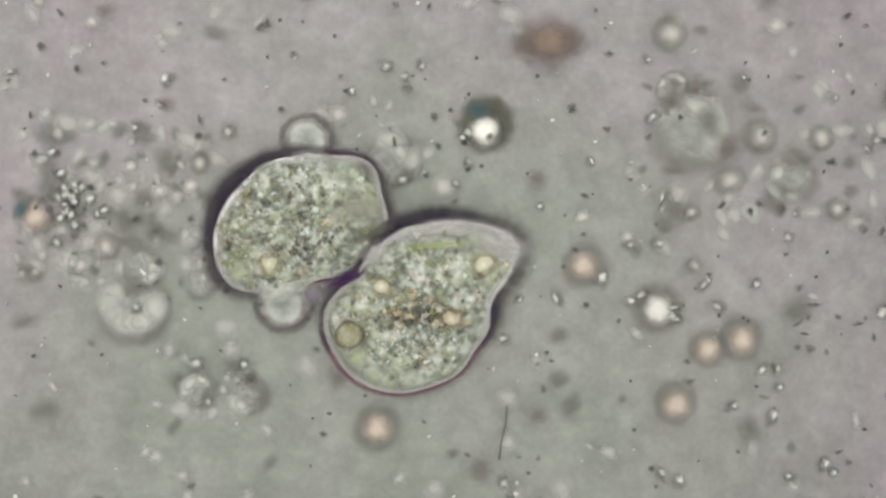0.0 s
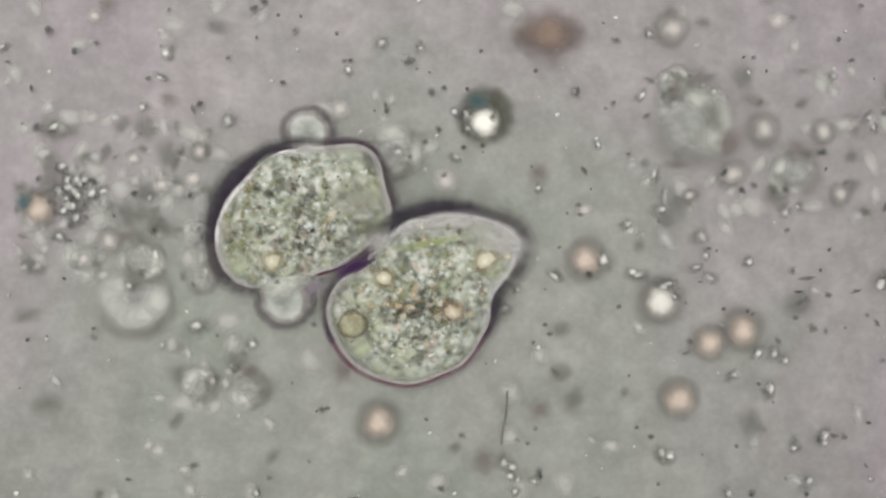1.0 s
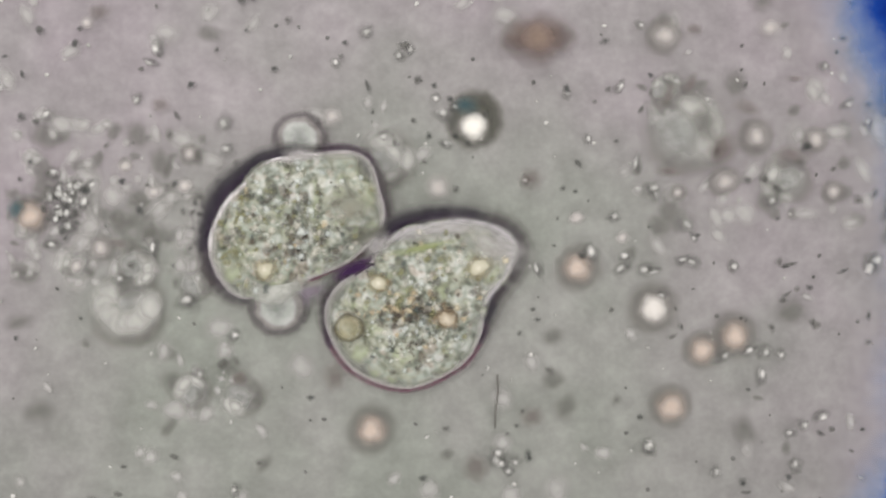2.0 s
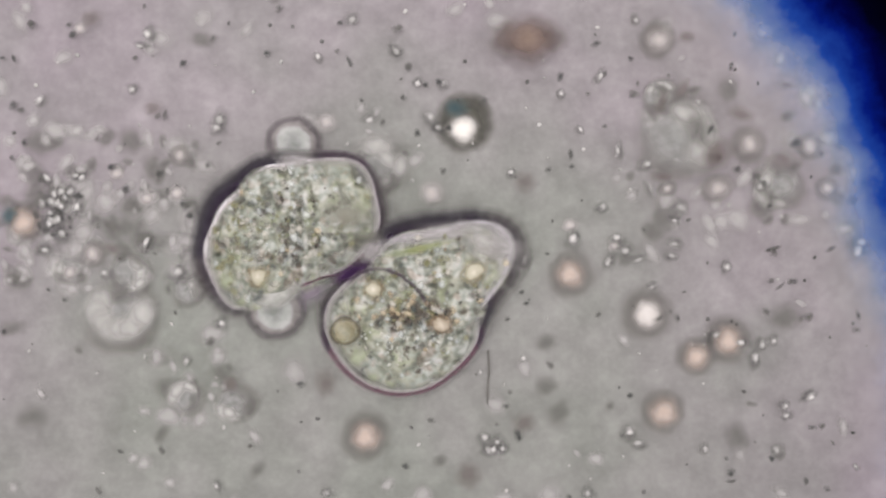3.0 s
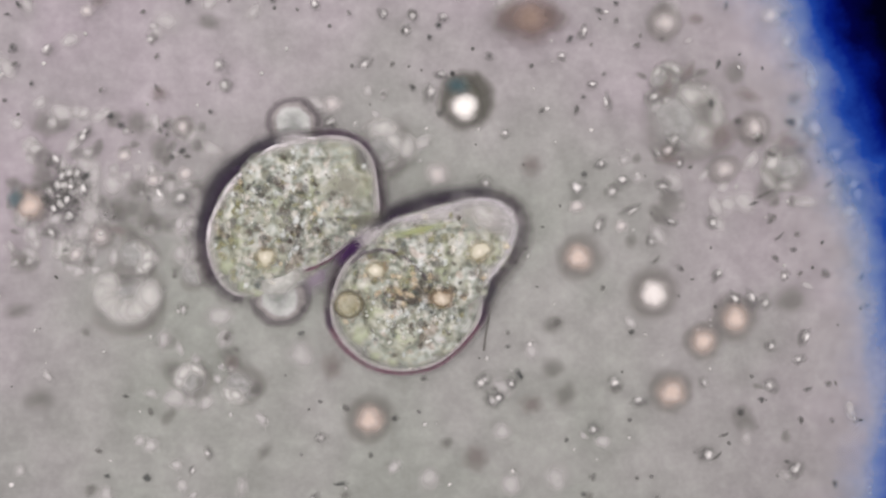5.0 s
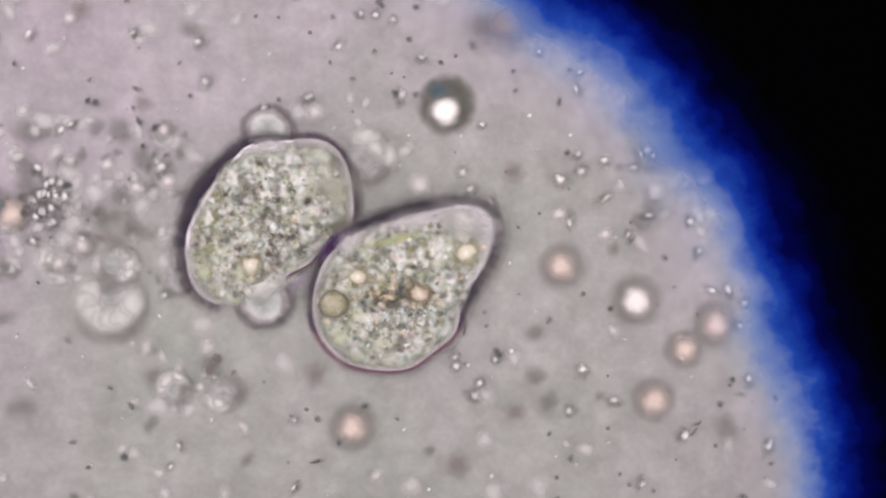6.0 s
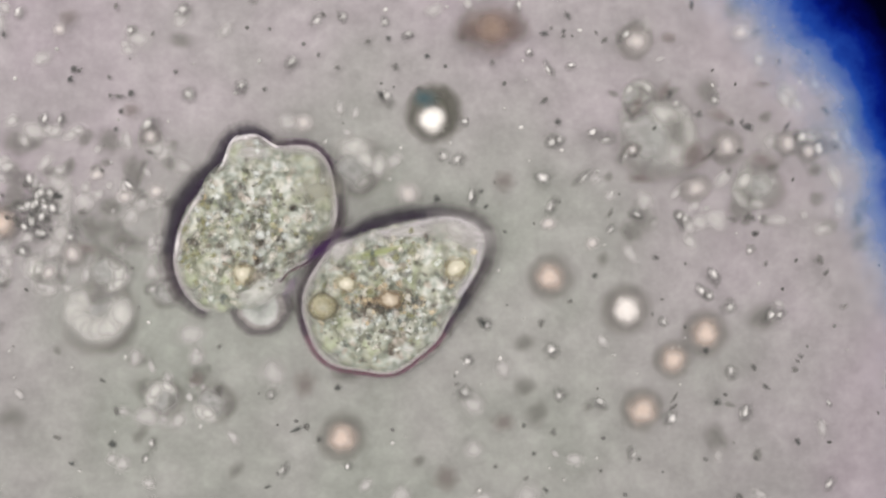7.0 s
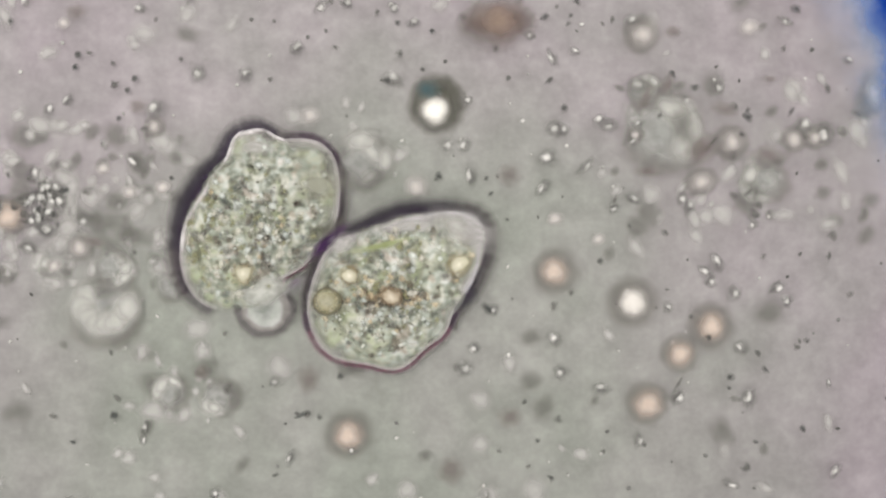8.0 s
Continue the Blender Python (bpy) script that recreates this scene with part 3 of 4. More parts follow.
spot_in(cell_b, BODY_B, "contact_zone", M_PURPLE, (0.066, 0.020), ((0, 612, 494, -6), (1.5, 625, 478, -8), (3, 625, 482, -4), (4.5, 612, 466, 6), (6, 592, 430, 16), (7, 572, 436, 14), (8, 582, 428, 12)), 0.0150, "dark purple fold", 28, 0.3, 10)
# a soft dark smear laid over the edge that faces the other body
M_SMEAR = round_material("smear_dark", [(0.0, (0.10, 0.10, 0.075)), (1.0, (0.22, 0.22, 0.18))], [(0.1, 0.62), (0.95, 0.0)], 0.5, 1.4, skirt=0.5)
spot_in(cell_a, BODY_A, "fold", M_SMEAR, (0.058, 0.019), ((0, 655, 414, 4), (1.5, 648, 414), (3, 640, 428), (4.5, 634, 412), (6, 598, 400, 8), (7, 566, 420, 12), (8, 572, 408, 12)), BULGE * 0.75, "dark smear towards the other body", 18, 0.1, 17)
M_OLIVE = round_material("streak_olive", [(0.0, (0.33, 0.38, 0.16)), (1.0, (0.40, 0.43, 0.30))], [(0.1, 0.60), (0.95, 0.0)], 0.6, 1.6, skirt=0.5)
spot_in(cell_b, BODY_B, "streak", M_OLIVE, (0.105, 0.013), ((0, 775, 434, -8), (1.5, 752, 440), (3, 745, 440), (4.5, 735, 424), (6, 700, 425), (7, 676, 446), (8, 680, 434)), BULGE * 0.9, "thin olive streak", 12, 0.1, 18)
M_LILAC = round_material("lilac_film", [(0.0, (0.30, 0.25, 0.31)), (1.0, (0.34, 0.31, 0.34))], [(0.1, 0.65), (0.95, 0.0)], 0.6, 1.4)
spot_in(cell_b, BODY_B, "contact_zone", M_LILAC, (0.050, 0.036), ((0, 556, 516), (1.5, 546, 514), (3, 552, 515), (4.5, 550, 512), (6, 528, 492), (7, 508, 506), (8, 514, 496)), 0.0030, "thin lilac film between the bodies", 40, 0.06, 14)
M_NECK = round_material("ectoplasm_neck", [(0.0, (0.45, 0.46, 0.42)), (1.0, (0.42, 0.425, 0.395))], [(0.25, 0.92), (0.95, 0.0)], 0.5, 1.5, 0.5, skirt=0.6)
spot_in(cell_a, BODY_A, "ectoplasm", M_NECK, (0.066, 0.044), ((0, 496, 506), (1.5, 490, 510), (3, 486, 517), (4.5, 484, 511), (6, 466, 500), (7, 458, 512), (8, 466, 513)), 0.0180, "clear neck where a bleb joins on", 8, 0.06, 15)
spot_in(cell_a, BODY_A, "ectoplasm", M_CLEAR, (0.050, 0.022), ((0, 546, 282), (1.5, 534, 276), (3, 521, 286), (4.5, 513, 266), (6, 478, 260), (7, 446, 272), (8, 452, 262)), 0.0200, "clear neck where a bleb joins on", 0, 0.06, 16)

M_DUSK = round_material("dusky_patch", [(0.0, (0.29, 0.29, 0.23)), (1.0, (0.35, 0.35, 0.29))], [(0.1, 0.6), (0.95, 0.0)], 0.6, 1.4)
spot_in(cell_a, BODY_A, "vacuole", M_DUSK, (0.060, 0.052), ((0, 628, 368), (1.5, 618, 360), (3, 612, 378), (4.5, 600, 350), (6, 588, 330), (7, 560, 335), (8, 562, 325)), BULGE + 0.004, "smooth dusky vacuole", 0, 0.1, 12)
spot_in(cell_b, BODY_B, "ectoplasm", M_CLEAR, (0.042, 0.026), ((0, 668, 447), (1.5, 668, 432), (3, 662, 442), (4.5, 648, 432), (6, 622, 428), (7, 604, 442), (8, 608, 432)), 0.030, "clear lobe without granules", 35, 0.05, 13)

# ---- round bodies in the fluid ----
M_BODY = {
    "white": round_material("yeast_white", [(0.0, (0.95, 0.92, 0.84)), (0.45, (0.86, 0.84, 0.78)), (0.75, (0.50, 0.48, 0.45)), (1.0, (0.3, 0.3, 0.28))], [(0.2, 1.0), (0.9, 0.0)], 0.3),
    "orange": round_material("yeast_orange", [(0.0, (0.63, 0.525, 0.45)), (0.5, (0.55, 0.462, 0.40)), (1.0, (0.38, 0.335, 0.305))], [(0.1, 0.92), (0.92, 0.0)], 0.4, 1.6),
    "cream": round_material("yeast_cream", [(0.0, (0.80, 0.77, 0.72)), (0.5, (0.70, 0.67, 0.63)), (1.0, (0.40, 0.38, 0.36))], [(0.25, 0.95), (0.92, 0.0)], 0.35),
    "pale": round_material("yeast_pale", [(0.0, (0.64, 0.60, 0.57)), (0.5, (0.54, 0.51, 0.49)), (1.0, (0.38, 0.36, 0.34))], [(0.0, 0.8), (0.92, 0.0)], 0.4, 1.5),
    "ghost": round_material("ghost_cell", [(0.0, (0.36, 0.37, 0.35)), (0.5, (0.45, 0.455, 0.435)), (1.0, (0.42, 0.42, 0.40))], [(0.15, 0.70), (0.92, 0.0)], 0.7, 1.3, 0.4, skirt=0.5),
    "murk": round_material("murky_body", [(0.0, (0.16, 0.13, 0.12)), (1.0, (0.26, 0.24, 0.22))], [(0.1, 0.55), (0.95, 0.0)], 0.6),
    "brown": round_material("brown_body", [(0.0, (0.26, 0.19, 0.15)), (0.5, (0.17, 0.125, 0.11)), (1.0, (0.20, 0.17, 0.16))], [(0.2, 0.75), (0.95, 0.0)], 0.5),
    "teal": round_material("teal_cap", [(0.0, (0.05, 0.12, 0.14)), (1.0, (0.13, 0.17, 0.17))], [(0.1, 0.60), (0.95, 0.0)], 0.6),
}
# the dark diffraction ring round a body, painted as a wider disc under it
M_HALO = round_material("dark_halo", [(0.0, (0.10, 0.10, 0.08)), (0.6, (0.10, 0.10, 0.08)), (1.0, (0.24, 0.23, 0.2))],
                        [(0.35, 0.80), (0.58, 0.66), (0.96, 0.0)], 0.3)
M_HALO_SOFT = round_material("soft_halo", [(0.0, (0.17, 0.16, 0.14)), (1.0, (0.24, 0.23, 0.21))], [(0.25, 0.50), (0.55, 0.37), (0.96, 0.0)], 0.6, 1.2, skirt=0.5)
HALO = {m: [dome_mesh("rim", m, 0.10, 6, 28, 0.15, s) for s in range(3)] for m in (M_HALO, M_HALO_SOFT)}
BODY = {k: [dome_mesh("body", m, 0.5, 7, 28, 0.14, s + 5) for s in range(3)] for k, m in M_BODY.items()}
LABELS = {"cream": "bright cream round yeast cell with a soft painted dark halo", "white": "bright white round yeast cell with a painted dark halo", "orange": "pale orange round yeast cell in the fluid",
          "pale": "pale blurred round body in the fluid", "ghost": "faint swollen ghost cell in the fluid", "murk": "dark blurred body in the fluid",
          "brown": "blurred brown oval body with an orange middle"}
layer = 0


def build_body(kind, px, py, size, end=(0, 0), squash=1.0, turn=0, halo=1.5, soft=True, shift=(0, 0), name="yeast_cell"):
    """A round body whose middle stands at px, py of the field at the start, and moves by end until the clip's end."""
    global layer
    layer += 1
    thing = tagged(new(name), LABELS[kind], name.replace("_", " "), name.replace("_", " ") + "s in the fluid")
    s = size / 1000 * (1.15 if kind == "orange" else 1.0)
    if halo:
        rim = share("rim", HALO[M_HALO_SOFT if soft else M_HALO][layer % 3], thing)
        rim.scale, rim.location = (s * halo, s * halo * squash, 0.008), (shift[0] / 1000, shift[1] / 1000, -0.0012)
    body = share("body", BODY[kind][layer % 3], thing)
    body.scale = (s, s * squash, s * 0.5)
    x, y = at(px, py)
    z = 0.002 + 0.0002 * (layer % 40)
    chance = random.Random(layer)
    moves = []
    for t in (0, 1.5, 3, 4.5, 6, 7, 8):
        f = t / 8
        j = 0 if t == 0 else 0.0015
        moves.append((t, pose(x + f * end[0] / 1000 + chance.gauss(0, j), y - f * end[1] / 1000 + chance.gauss(0, j), z, 0, 0, turn)))
    pending.append((thing, moves))
    return thing


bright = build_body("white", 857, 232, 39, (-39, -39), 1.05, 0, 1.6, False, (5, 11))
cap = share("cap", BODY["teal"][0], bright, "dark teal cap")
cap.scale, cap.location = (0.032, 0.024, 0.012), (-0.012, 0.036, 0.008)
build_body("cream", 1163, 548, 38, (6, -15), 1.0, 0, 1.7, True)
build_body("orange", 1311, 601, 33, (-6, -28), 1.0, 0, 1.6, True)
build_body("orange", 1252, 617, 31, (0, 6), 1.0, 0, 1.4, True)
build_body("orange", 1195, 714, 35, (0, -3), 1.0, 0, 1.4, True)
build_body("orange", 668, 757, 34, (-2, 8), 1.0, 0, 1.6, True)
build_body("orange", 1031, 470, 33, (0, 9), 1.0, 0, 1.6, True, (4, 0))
beside = build_body("orange", 65, 383, 33, (0, 0), 1.0, 0, 1.4, True)
cap = share("cap", BODY["teal"][1], beside, "dark teal cap")
cap.scale, cap.location = (0.022, 0.026, 0.012), (-0.024, 0.012, 0.006)
build_body("pale", 1345, 242, 32, (-2, 6), 1.0, 0, 1.5)
build_body("pale", 1452, 245, 26, (0, 0), 1.0, 0, 1.3)
build_body("pale", 190, 437, 27, (0, 0), 1.0, 0, 1.3)
build_body("pale", 785, 330, 34, (0, 0), 1.0, 0, 0)
build_body("pale", 1185, 62, 36, (0, 0), 1.0, 0, 1.3)
build_body("pale", 1372, 48, 30, (0, 0), 0.8, 0, 0)
build_body("pale", 1480, 370, 20, (10, -130), 1.0, 0, 1.6)
build_body("pale", 1222, 376, 16, (-50, -140), 0.8, 30, 1.6)
build_body("pale", 1290, 320, 34, (0, 0), 0.8, 20, 1.3)
build_body("pale", 355, 290, 20, (-30, -70), 1.0, 0, 1.4)
build_body("pale", 1592, 165, 26, (0, 0), 1.6, 10, 1.3)
oval = build_body("brown", 970, 76, 78, (-41, -37), 0.78, 4, 0, name="oval_body")
for name, mesh, x, size, squash, label in (("end", BODY["murk"][0], -0.042, 0.040, 1.0, ""), ("end", BODY["murk"][1], 0.044, 0.036, 1.0, ""), ("middle", BODY["orange"][1], 0.004, 0.040, 0.95, "faint orange middle")):
    ob = share(name, mesh, oval, label)
    ob.location, ob.scale = (x, 0.0, 0.004), (size, size * squash, 0.012)
build_body("murk", 950, 318, 30, (0, -10), 0.9, 0, 0, name="blurred_body")
build_body("murk", 600, 665, 30, (0, 0), 1.2, 0, 0, name="blurred_body")
build_body("murk", 950, 735, 30, (0, 0), 0.8, 0, 0, name="blurred_body")
build_body("murk", 850, 830, 34, (0, 0), 1.0, 0, 0, name="blurred_body")
build_body("murk", 445, 668, 22, (-40, -10), 1.0, 0, 0, name="blurred_body")
for px, py, size, squash, turn in ((1188, 172, 36, 0.45, 70), (1190, 303, 36, 0.35, 0), (1285, 265, 46, 0.8, 40), (1405, 272, 50, 0.42, -5), (1228, 148, 28, 0.5, 60),
                                   (1330, 192, 38, 0.5, -15), (1238, 55, 22, 0.7, 0), (190, 20, 28, 0.8, 0), (222, 428, 24, 0.6, -20), (296, 185, 26, 0.8, 0), (1410, 138, 22, 0.4, 0)):
    build_body("murk", px, py, size, (0, 0), squash, turn, 0, name="blurred_body")
for px, py, size in ((600, 205, 28), (285, 338, 24), (340, 330, 24), (145, 470, 24), (232, 295, 22), (1030, 385, 22), (1110, 420, 20), (165, 40, 20)):
    build_body("pale", px, py, size, (0, 0), 0.85, 20, 0)
# soft pale and dark lumps that carry the ghost cells' painted light and shade
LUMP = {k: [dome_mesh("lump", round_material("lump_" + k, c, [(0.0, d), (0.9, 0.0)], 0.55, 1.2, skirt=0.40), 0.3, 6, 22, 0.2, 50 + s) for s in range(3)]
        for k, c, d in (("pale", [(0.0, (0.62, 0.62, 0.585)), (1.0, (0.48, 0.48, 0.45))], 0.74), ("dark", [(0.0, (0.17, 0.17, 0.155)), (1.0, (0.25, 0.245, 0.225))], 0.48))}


def build_ghost(px, py, size, squash, lit, dim):
    """A swollen, faint cell out of focus: light painted as pale lumps towards the side lit (degrees), shade as a broken
    dark rim opposite and around.
    """
    chance = random.Random(px + py)
    thing = tagged(new("ghost_cell"), LABELS["ghost"], "ghost cell", "ghost cells in the fluid")
    x, y = at(px, py)
    thing.location = (x, y, 0.003)
    s = size / 1000
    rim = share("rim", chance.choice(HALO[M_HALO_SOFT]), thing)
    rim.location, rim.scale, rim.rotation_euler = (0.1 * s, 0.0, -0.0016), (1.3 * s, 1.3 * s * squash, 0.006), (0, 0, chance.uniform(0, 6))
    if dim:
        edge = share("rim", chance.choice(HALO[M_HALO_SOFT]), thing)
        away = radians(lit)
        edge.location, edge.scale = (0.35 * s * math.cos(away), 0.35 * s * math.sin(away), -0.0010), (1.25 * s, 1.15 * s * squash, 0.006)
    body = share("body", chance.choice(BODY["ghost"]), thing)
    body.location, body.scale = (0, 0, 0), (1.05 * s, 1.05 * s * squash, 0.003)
    # light painted as a crescent of pale lumps round the lit side, shade as a dark one in the middle
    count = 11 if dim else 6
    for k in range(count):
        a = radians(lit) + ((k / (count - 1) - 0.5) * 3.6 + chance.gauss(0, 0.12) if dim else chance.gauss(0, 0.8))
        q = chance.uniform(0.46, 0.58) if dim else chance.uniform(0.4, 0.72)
        dark_lump = not dim and k == 5
        lump = share("lump", chance.choice(LUMP["dark"] if dark_lump else LUMP["pale"]), thing)
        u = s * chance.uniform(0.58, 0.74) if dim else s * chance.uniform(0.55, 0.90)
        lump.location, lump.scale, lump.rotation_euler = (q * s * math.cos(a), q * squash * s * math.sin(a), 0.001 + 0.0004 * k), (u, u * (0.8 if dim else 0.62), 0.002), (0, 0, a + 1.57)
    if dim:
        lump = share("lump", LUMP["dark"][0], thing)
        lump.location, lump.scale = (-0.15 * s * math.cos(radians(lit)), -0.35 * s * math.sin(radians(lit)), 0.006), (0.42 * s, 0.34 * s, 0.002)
    pending.append((thing, [(0, pose(x, y, 0.003)), (8, pose(x, y, 0.003, 0, 0, chance.uniform(-8, 8)))]))


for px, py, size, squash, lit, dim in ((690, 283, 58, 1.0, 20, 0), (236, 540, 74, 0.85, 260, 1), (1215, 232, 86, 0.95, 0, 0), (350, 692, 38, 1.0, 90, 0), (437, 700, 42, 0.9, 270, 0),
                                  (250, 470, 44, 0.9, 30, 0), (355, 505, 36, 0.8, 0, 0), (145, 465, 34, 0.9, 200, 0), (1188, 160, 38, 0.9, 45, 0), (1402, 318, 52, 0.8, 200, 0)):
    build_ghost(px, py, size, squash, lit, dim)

# ---- debris: loose clumps, specks, threads ----
M_SPECK_DARK = granule_material("speck_dark", (0.040, 0.046, 0.044), (0.14, 0.138, 0.126), 0.90)
M_SPECK_PALE = granule_material("speck_pale", (0.46, 0.46, 0.435), (0.76, 0.75, 0.72), 0.90)
# the refraction's dark side, painted as a disc behind each bright speck
M_SPECK_HALO = granule_material("speck_halo", (0.11, 0.11, 0.105), (0.20, 0.20, 0.185), 0.58)
SPECK = {k: [dome_mesh("speck", m, 0.5, 3, 9, 0.6, 30 + s) for s in range(4)] for k, m in (("dark", M_SPECK_DARK), ("pale", M_SPECK_PALE), ("rim", M_SPECK_HALO))}
wander = random.Random(77)


def build_speck(kind, px, py, size, squash=0.7, turn=0, stir=3.0, end=(0, 0), name="speck"):
    label = "tiny dark speck drifting in the fluid" if kind == "dark" else "tiny bright speck with a painted dark halo, drifting in the fluid"
    thing = tagged(new(name), label, "speck", "specks in the fluid")
    if kind == "dark":
        ob = share("grain", wander.choice(SPECK["dark"]), thing)
        ob.scale = (size / 1000, size * squash / 1000, size / 1000)
    else:
        rim = share("rim", wander.choice(SPECK["rim"]), thing)
        way = wander.uniform(0, 6.28)
        rim.scale, rim.location = (size * 1.95 / 1000, size * 1.95 * squash / 1000, 0.004), (0.3 * size / 1000 * math.cos(way), 0.3 * size / 1000 * math.sin(way), -0.001)
        ob = share("grain", wander.choice(SPECK["pale"]), thing)
        ob.scale = (size / 1000, size * squash / 1000, size / 1000)
    x, y = at(px, py)
    z = 0.003 + 0.006 * wander.random()
    moves, gx, gy, g = [], 0.0, 0.0, turn
    for i, t in enumerate((0, 1, 2, 3, 4, 5, 6, 7, 8)):
        moves.append((t, pose(x + gx + end[0] * t / 8000, y + gy - end[1] * t / 8000, z, 0, 0, g)))
        gx += wander.gauss(0, stir / 1000)
        gy += wander.gauss(0, stir / 1000)
        g += wander.uniform(-40, 40)
    pending.append((thing, moves))


# the ones that stand out at the start
DARK_ONES = ((520, 97, 12, 0.7, 20), (604, 136, 9, 0.9, 0), (356, 212, 20, 0.35, 105), (1077, 97, 14, 0.6, 0), (1146, 243, 10, 0.8, 40), (1035, 347, 14, 0.5, 155),
             (827, 301, 9, 0.8, 0), (852, 295, 9, 0.7, 20), (1069, 228, 8, 0.8, 0), (62, 630, 8, 0.9, 0), (253, 505, 16, 0.6, 0), (1093, 568, 9, 0.8, 60))
DARK_MORE = ((1405, 573, 20, 0.25, 30), (1542, 597, 16, 0.4, 95), (918, 808, 8, 0.9, 0), (1215, 640, 12, 0.6, 160), (1530, 47, 9, 0.8, 0), (1323, 142, 8, 0.7, 0),
             (1383, 367, 11, 0.7, 150), (1480, 798, 14, 0.5, 20))
PALE_ONES = ((240, 227, 10, 1.0, 0), (716, 136, 9, 1.0, 0), (955, 366, 8, 1.0, 0), (1012, 192, 8, 0.9, 0), (1345, 655, 13, 0.7, 50), (1195, 565, 9, 0.8, 0),
             (1170, 835, 15, 0.6, 130), (892, 855, 14, 0.8, 90), (982, 528, 18, 0.45, 110), (1170, 370, 15, 0.35, 60), (1475, 175, 9, 0.9, 0))
for kind, ones in (("dark", DARK_ONES), ("dark", DARK_MORE), ("pale", PALE_ONES)):
    for px, py, size, squash, turn in ones:
        build_speck(kind, px, py, size, squash, turn, 4.0, (wander.gauss(-30, 30), wander.gauss(-200, 60)))
# the rest, by chance
for k in range(120):
    build_speck("dark" if wander.random() < 0.62 else "pale", wander.uniform(-40, 1660), wander.uniform(-40, 1130), wander.uniform(7, 16), wander.uniform(0.5, 1.0), wander.uniform(0, 180), 7.0,
                (wander.gauss(-40, 40), wander.gauss(-200, 70)))


def build_drifter(kind, size, squash, turn, spots):
    """A speck that drifts past the given places of the field: seconds, right, down."""
    build_speck(kind, spots[0][1], spots[0][2], size, squash, turn)
    thing = pending[-1][0]
    pending[-1] = (thing, [(t, pose(*at(px, py), 0.008, 0, 0, turn + 6 * t)) for t, px, py in spots])


build_drifter("pale", 15, 0.6, 75, ((0, 1366, 733), (1.5, 1355, 679), (3, 1355, 620), (3.5, 1355, 602), (4.5, 1345, 560), (6, 1326, 517), (7, 1320, 472), (8, 1314, 457)))
build_drifter("pale", 11, 1.0, 0, ((0, 1068, 970), (3.5, 1060, 842), (4.5, 1063, 803), (6, 1047, 732), (7, 1048, 687), (8, 1039, 657)))
build_drifter("pale", 13, 0.9, 20, ((0, 1278, 1000), (4.5, 1266, 848), (6, 1251, 775), (7, 1247, 727), (8, 1249, 700)))
build_drifter("dark", 16, 0.75, 10, ((0, 442, 668), (1.5, 407, 656), (3, 396, 592), (3.5, 385, 567), (4.5, 405, 600), (6, 425, 640), (8, 454, 685)))
build_drifter("dark", 12, 0.8, 0, ((0, 1568, 700), (4, 1530, 560), (6, 1550, 560), (8, 1550, 518)))
build_drifter("dark", 10, 0.8, 0, ((0, 1480, 560), (4, 1415, 470), (7, 1395, 400), (8, 1386, 378)))
build_drifter("dark", 13, 0.4, 175, ((0, 1420, 590), (1.5, 1400, 498), (3, 1385, 430), (5, 1340, 380), (8, 1300, 260)))


def build_passing(kind, t, ones):
    """Specks carried along by the fluid: where each one passes at t seconds (right, down), its size, shape and turn."""
    dx, dy = drift(t)
    for px, py, size, squash, turn in ones:
        vx, vy = wander.gauss(-9, 7), wander.gauss(-40, 8)
        build_drifter(kind, size, squash, turn, [(q, px - dx + vx * (q - t), py - dy + vy * (q - t)) for q in (0, 2, 4, 6, 8)])


build_passing("dark", 3.5, ((334, 95, 14, 0.8, 40), (618, 90, 17, 0.45, 95), (718, 153, 9, 0.9, 0), (780, 130, 11, 0.8, 0), (712, 37, 17, 0.7, 0), (480, 82, 12, 0.8, 0), (612, 25, 10, 0.8, 0),
                            (35, 90, 14, 0.5, 90), (250, 93, 10, 0.8, 0), (42, 185, 11, 0.8, 0), (285, 190, 12, 0.7, 30), (203, 283, 11, 0.8, 20), (300, 320, 9, 0.9, 0)))
build_passing("dark", 3.5, ((1077, 117, 10, 0.8, 60), (1112, 90, 10, 0.7, 140), (1020, 273, 8, 1.0, 0), (1293, 100, 14, 0.5, 50), (1262, 210, 14, 0.6, 40), (1365, 425, 21, 0.3, 4), (1470, 420, 15, 0.4, 10),
                            (1025, 400, 12, 0.9, 0), (905, 675, 8, 0.9, 0), (1117, 680, 11, 0.8, 0), (921, 752, 17, 0.7, 85), (1362, 793, 10, 0.9, 0), (529, 250, 8, 0.9, 0)))
build_passing("dark", 3.5, ((1425, 832, 11, 0.7, 60), (1467, 842, 9, 0.9, 0), (763, 733, 12, 0.7, 150), (537, 665, 11, 0.9, 0), (450, 772, 9, 0.8, 0), (900, 700, 9, 0.7, 0)))
build_passing("pale", 3.5, ((390, 208, 12, 0.9, 0), (658, 198, 15, 0.6, 0), (738, 135, 9, 0.9, 0), (790, 128, 9, 0.9, 0), (625, 25, 12, 0.9, 0), (255, 68, 13, 0.5, 150), (80, 165, 13, 0.7, 30),
                            (1058, 125, 13, 0.6, 40), (1150, 270, 14, 0.7, 0), (1090, 255, 17, 0.4, 70), (1130, 447, 17, 0.4, 0), (1345, 318, 10, 1.0, 0)))
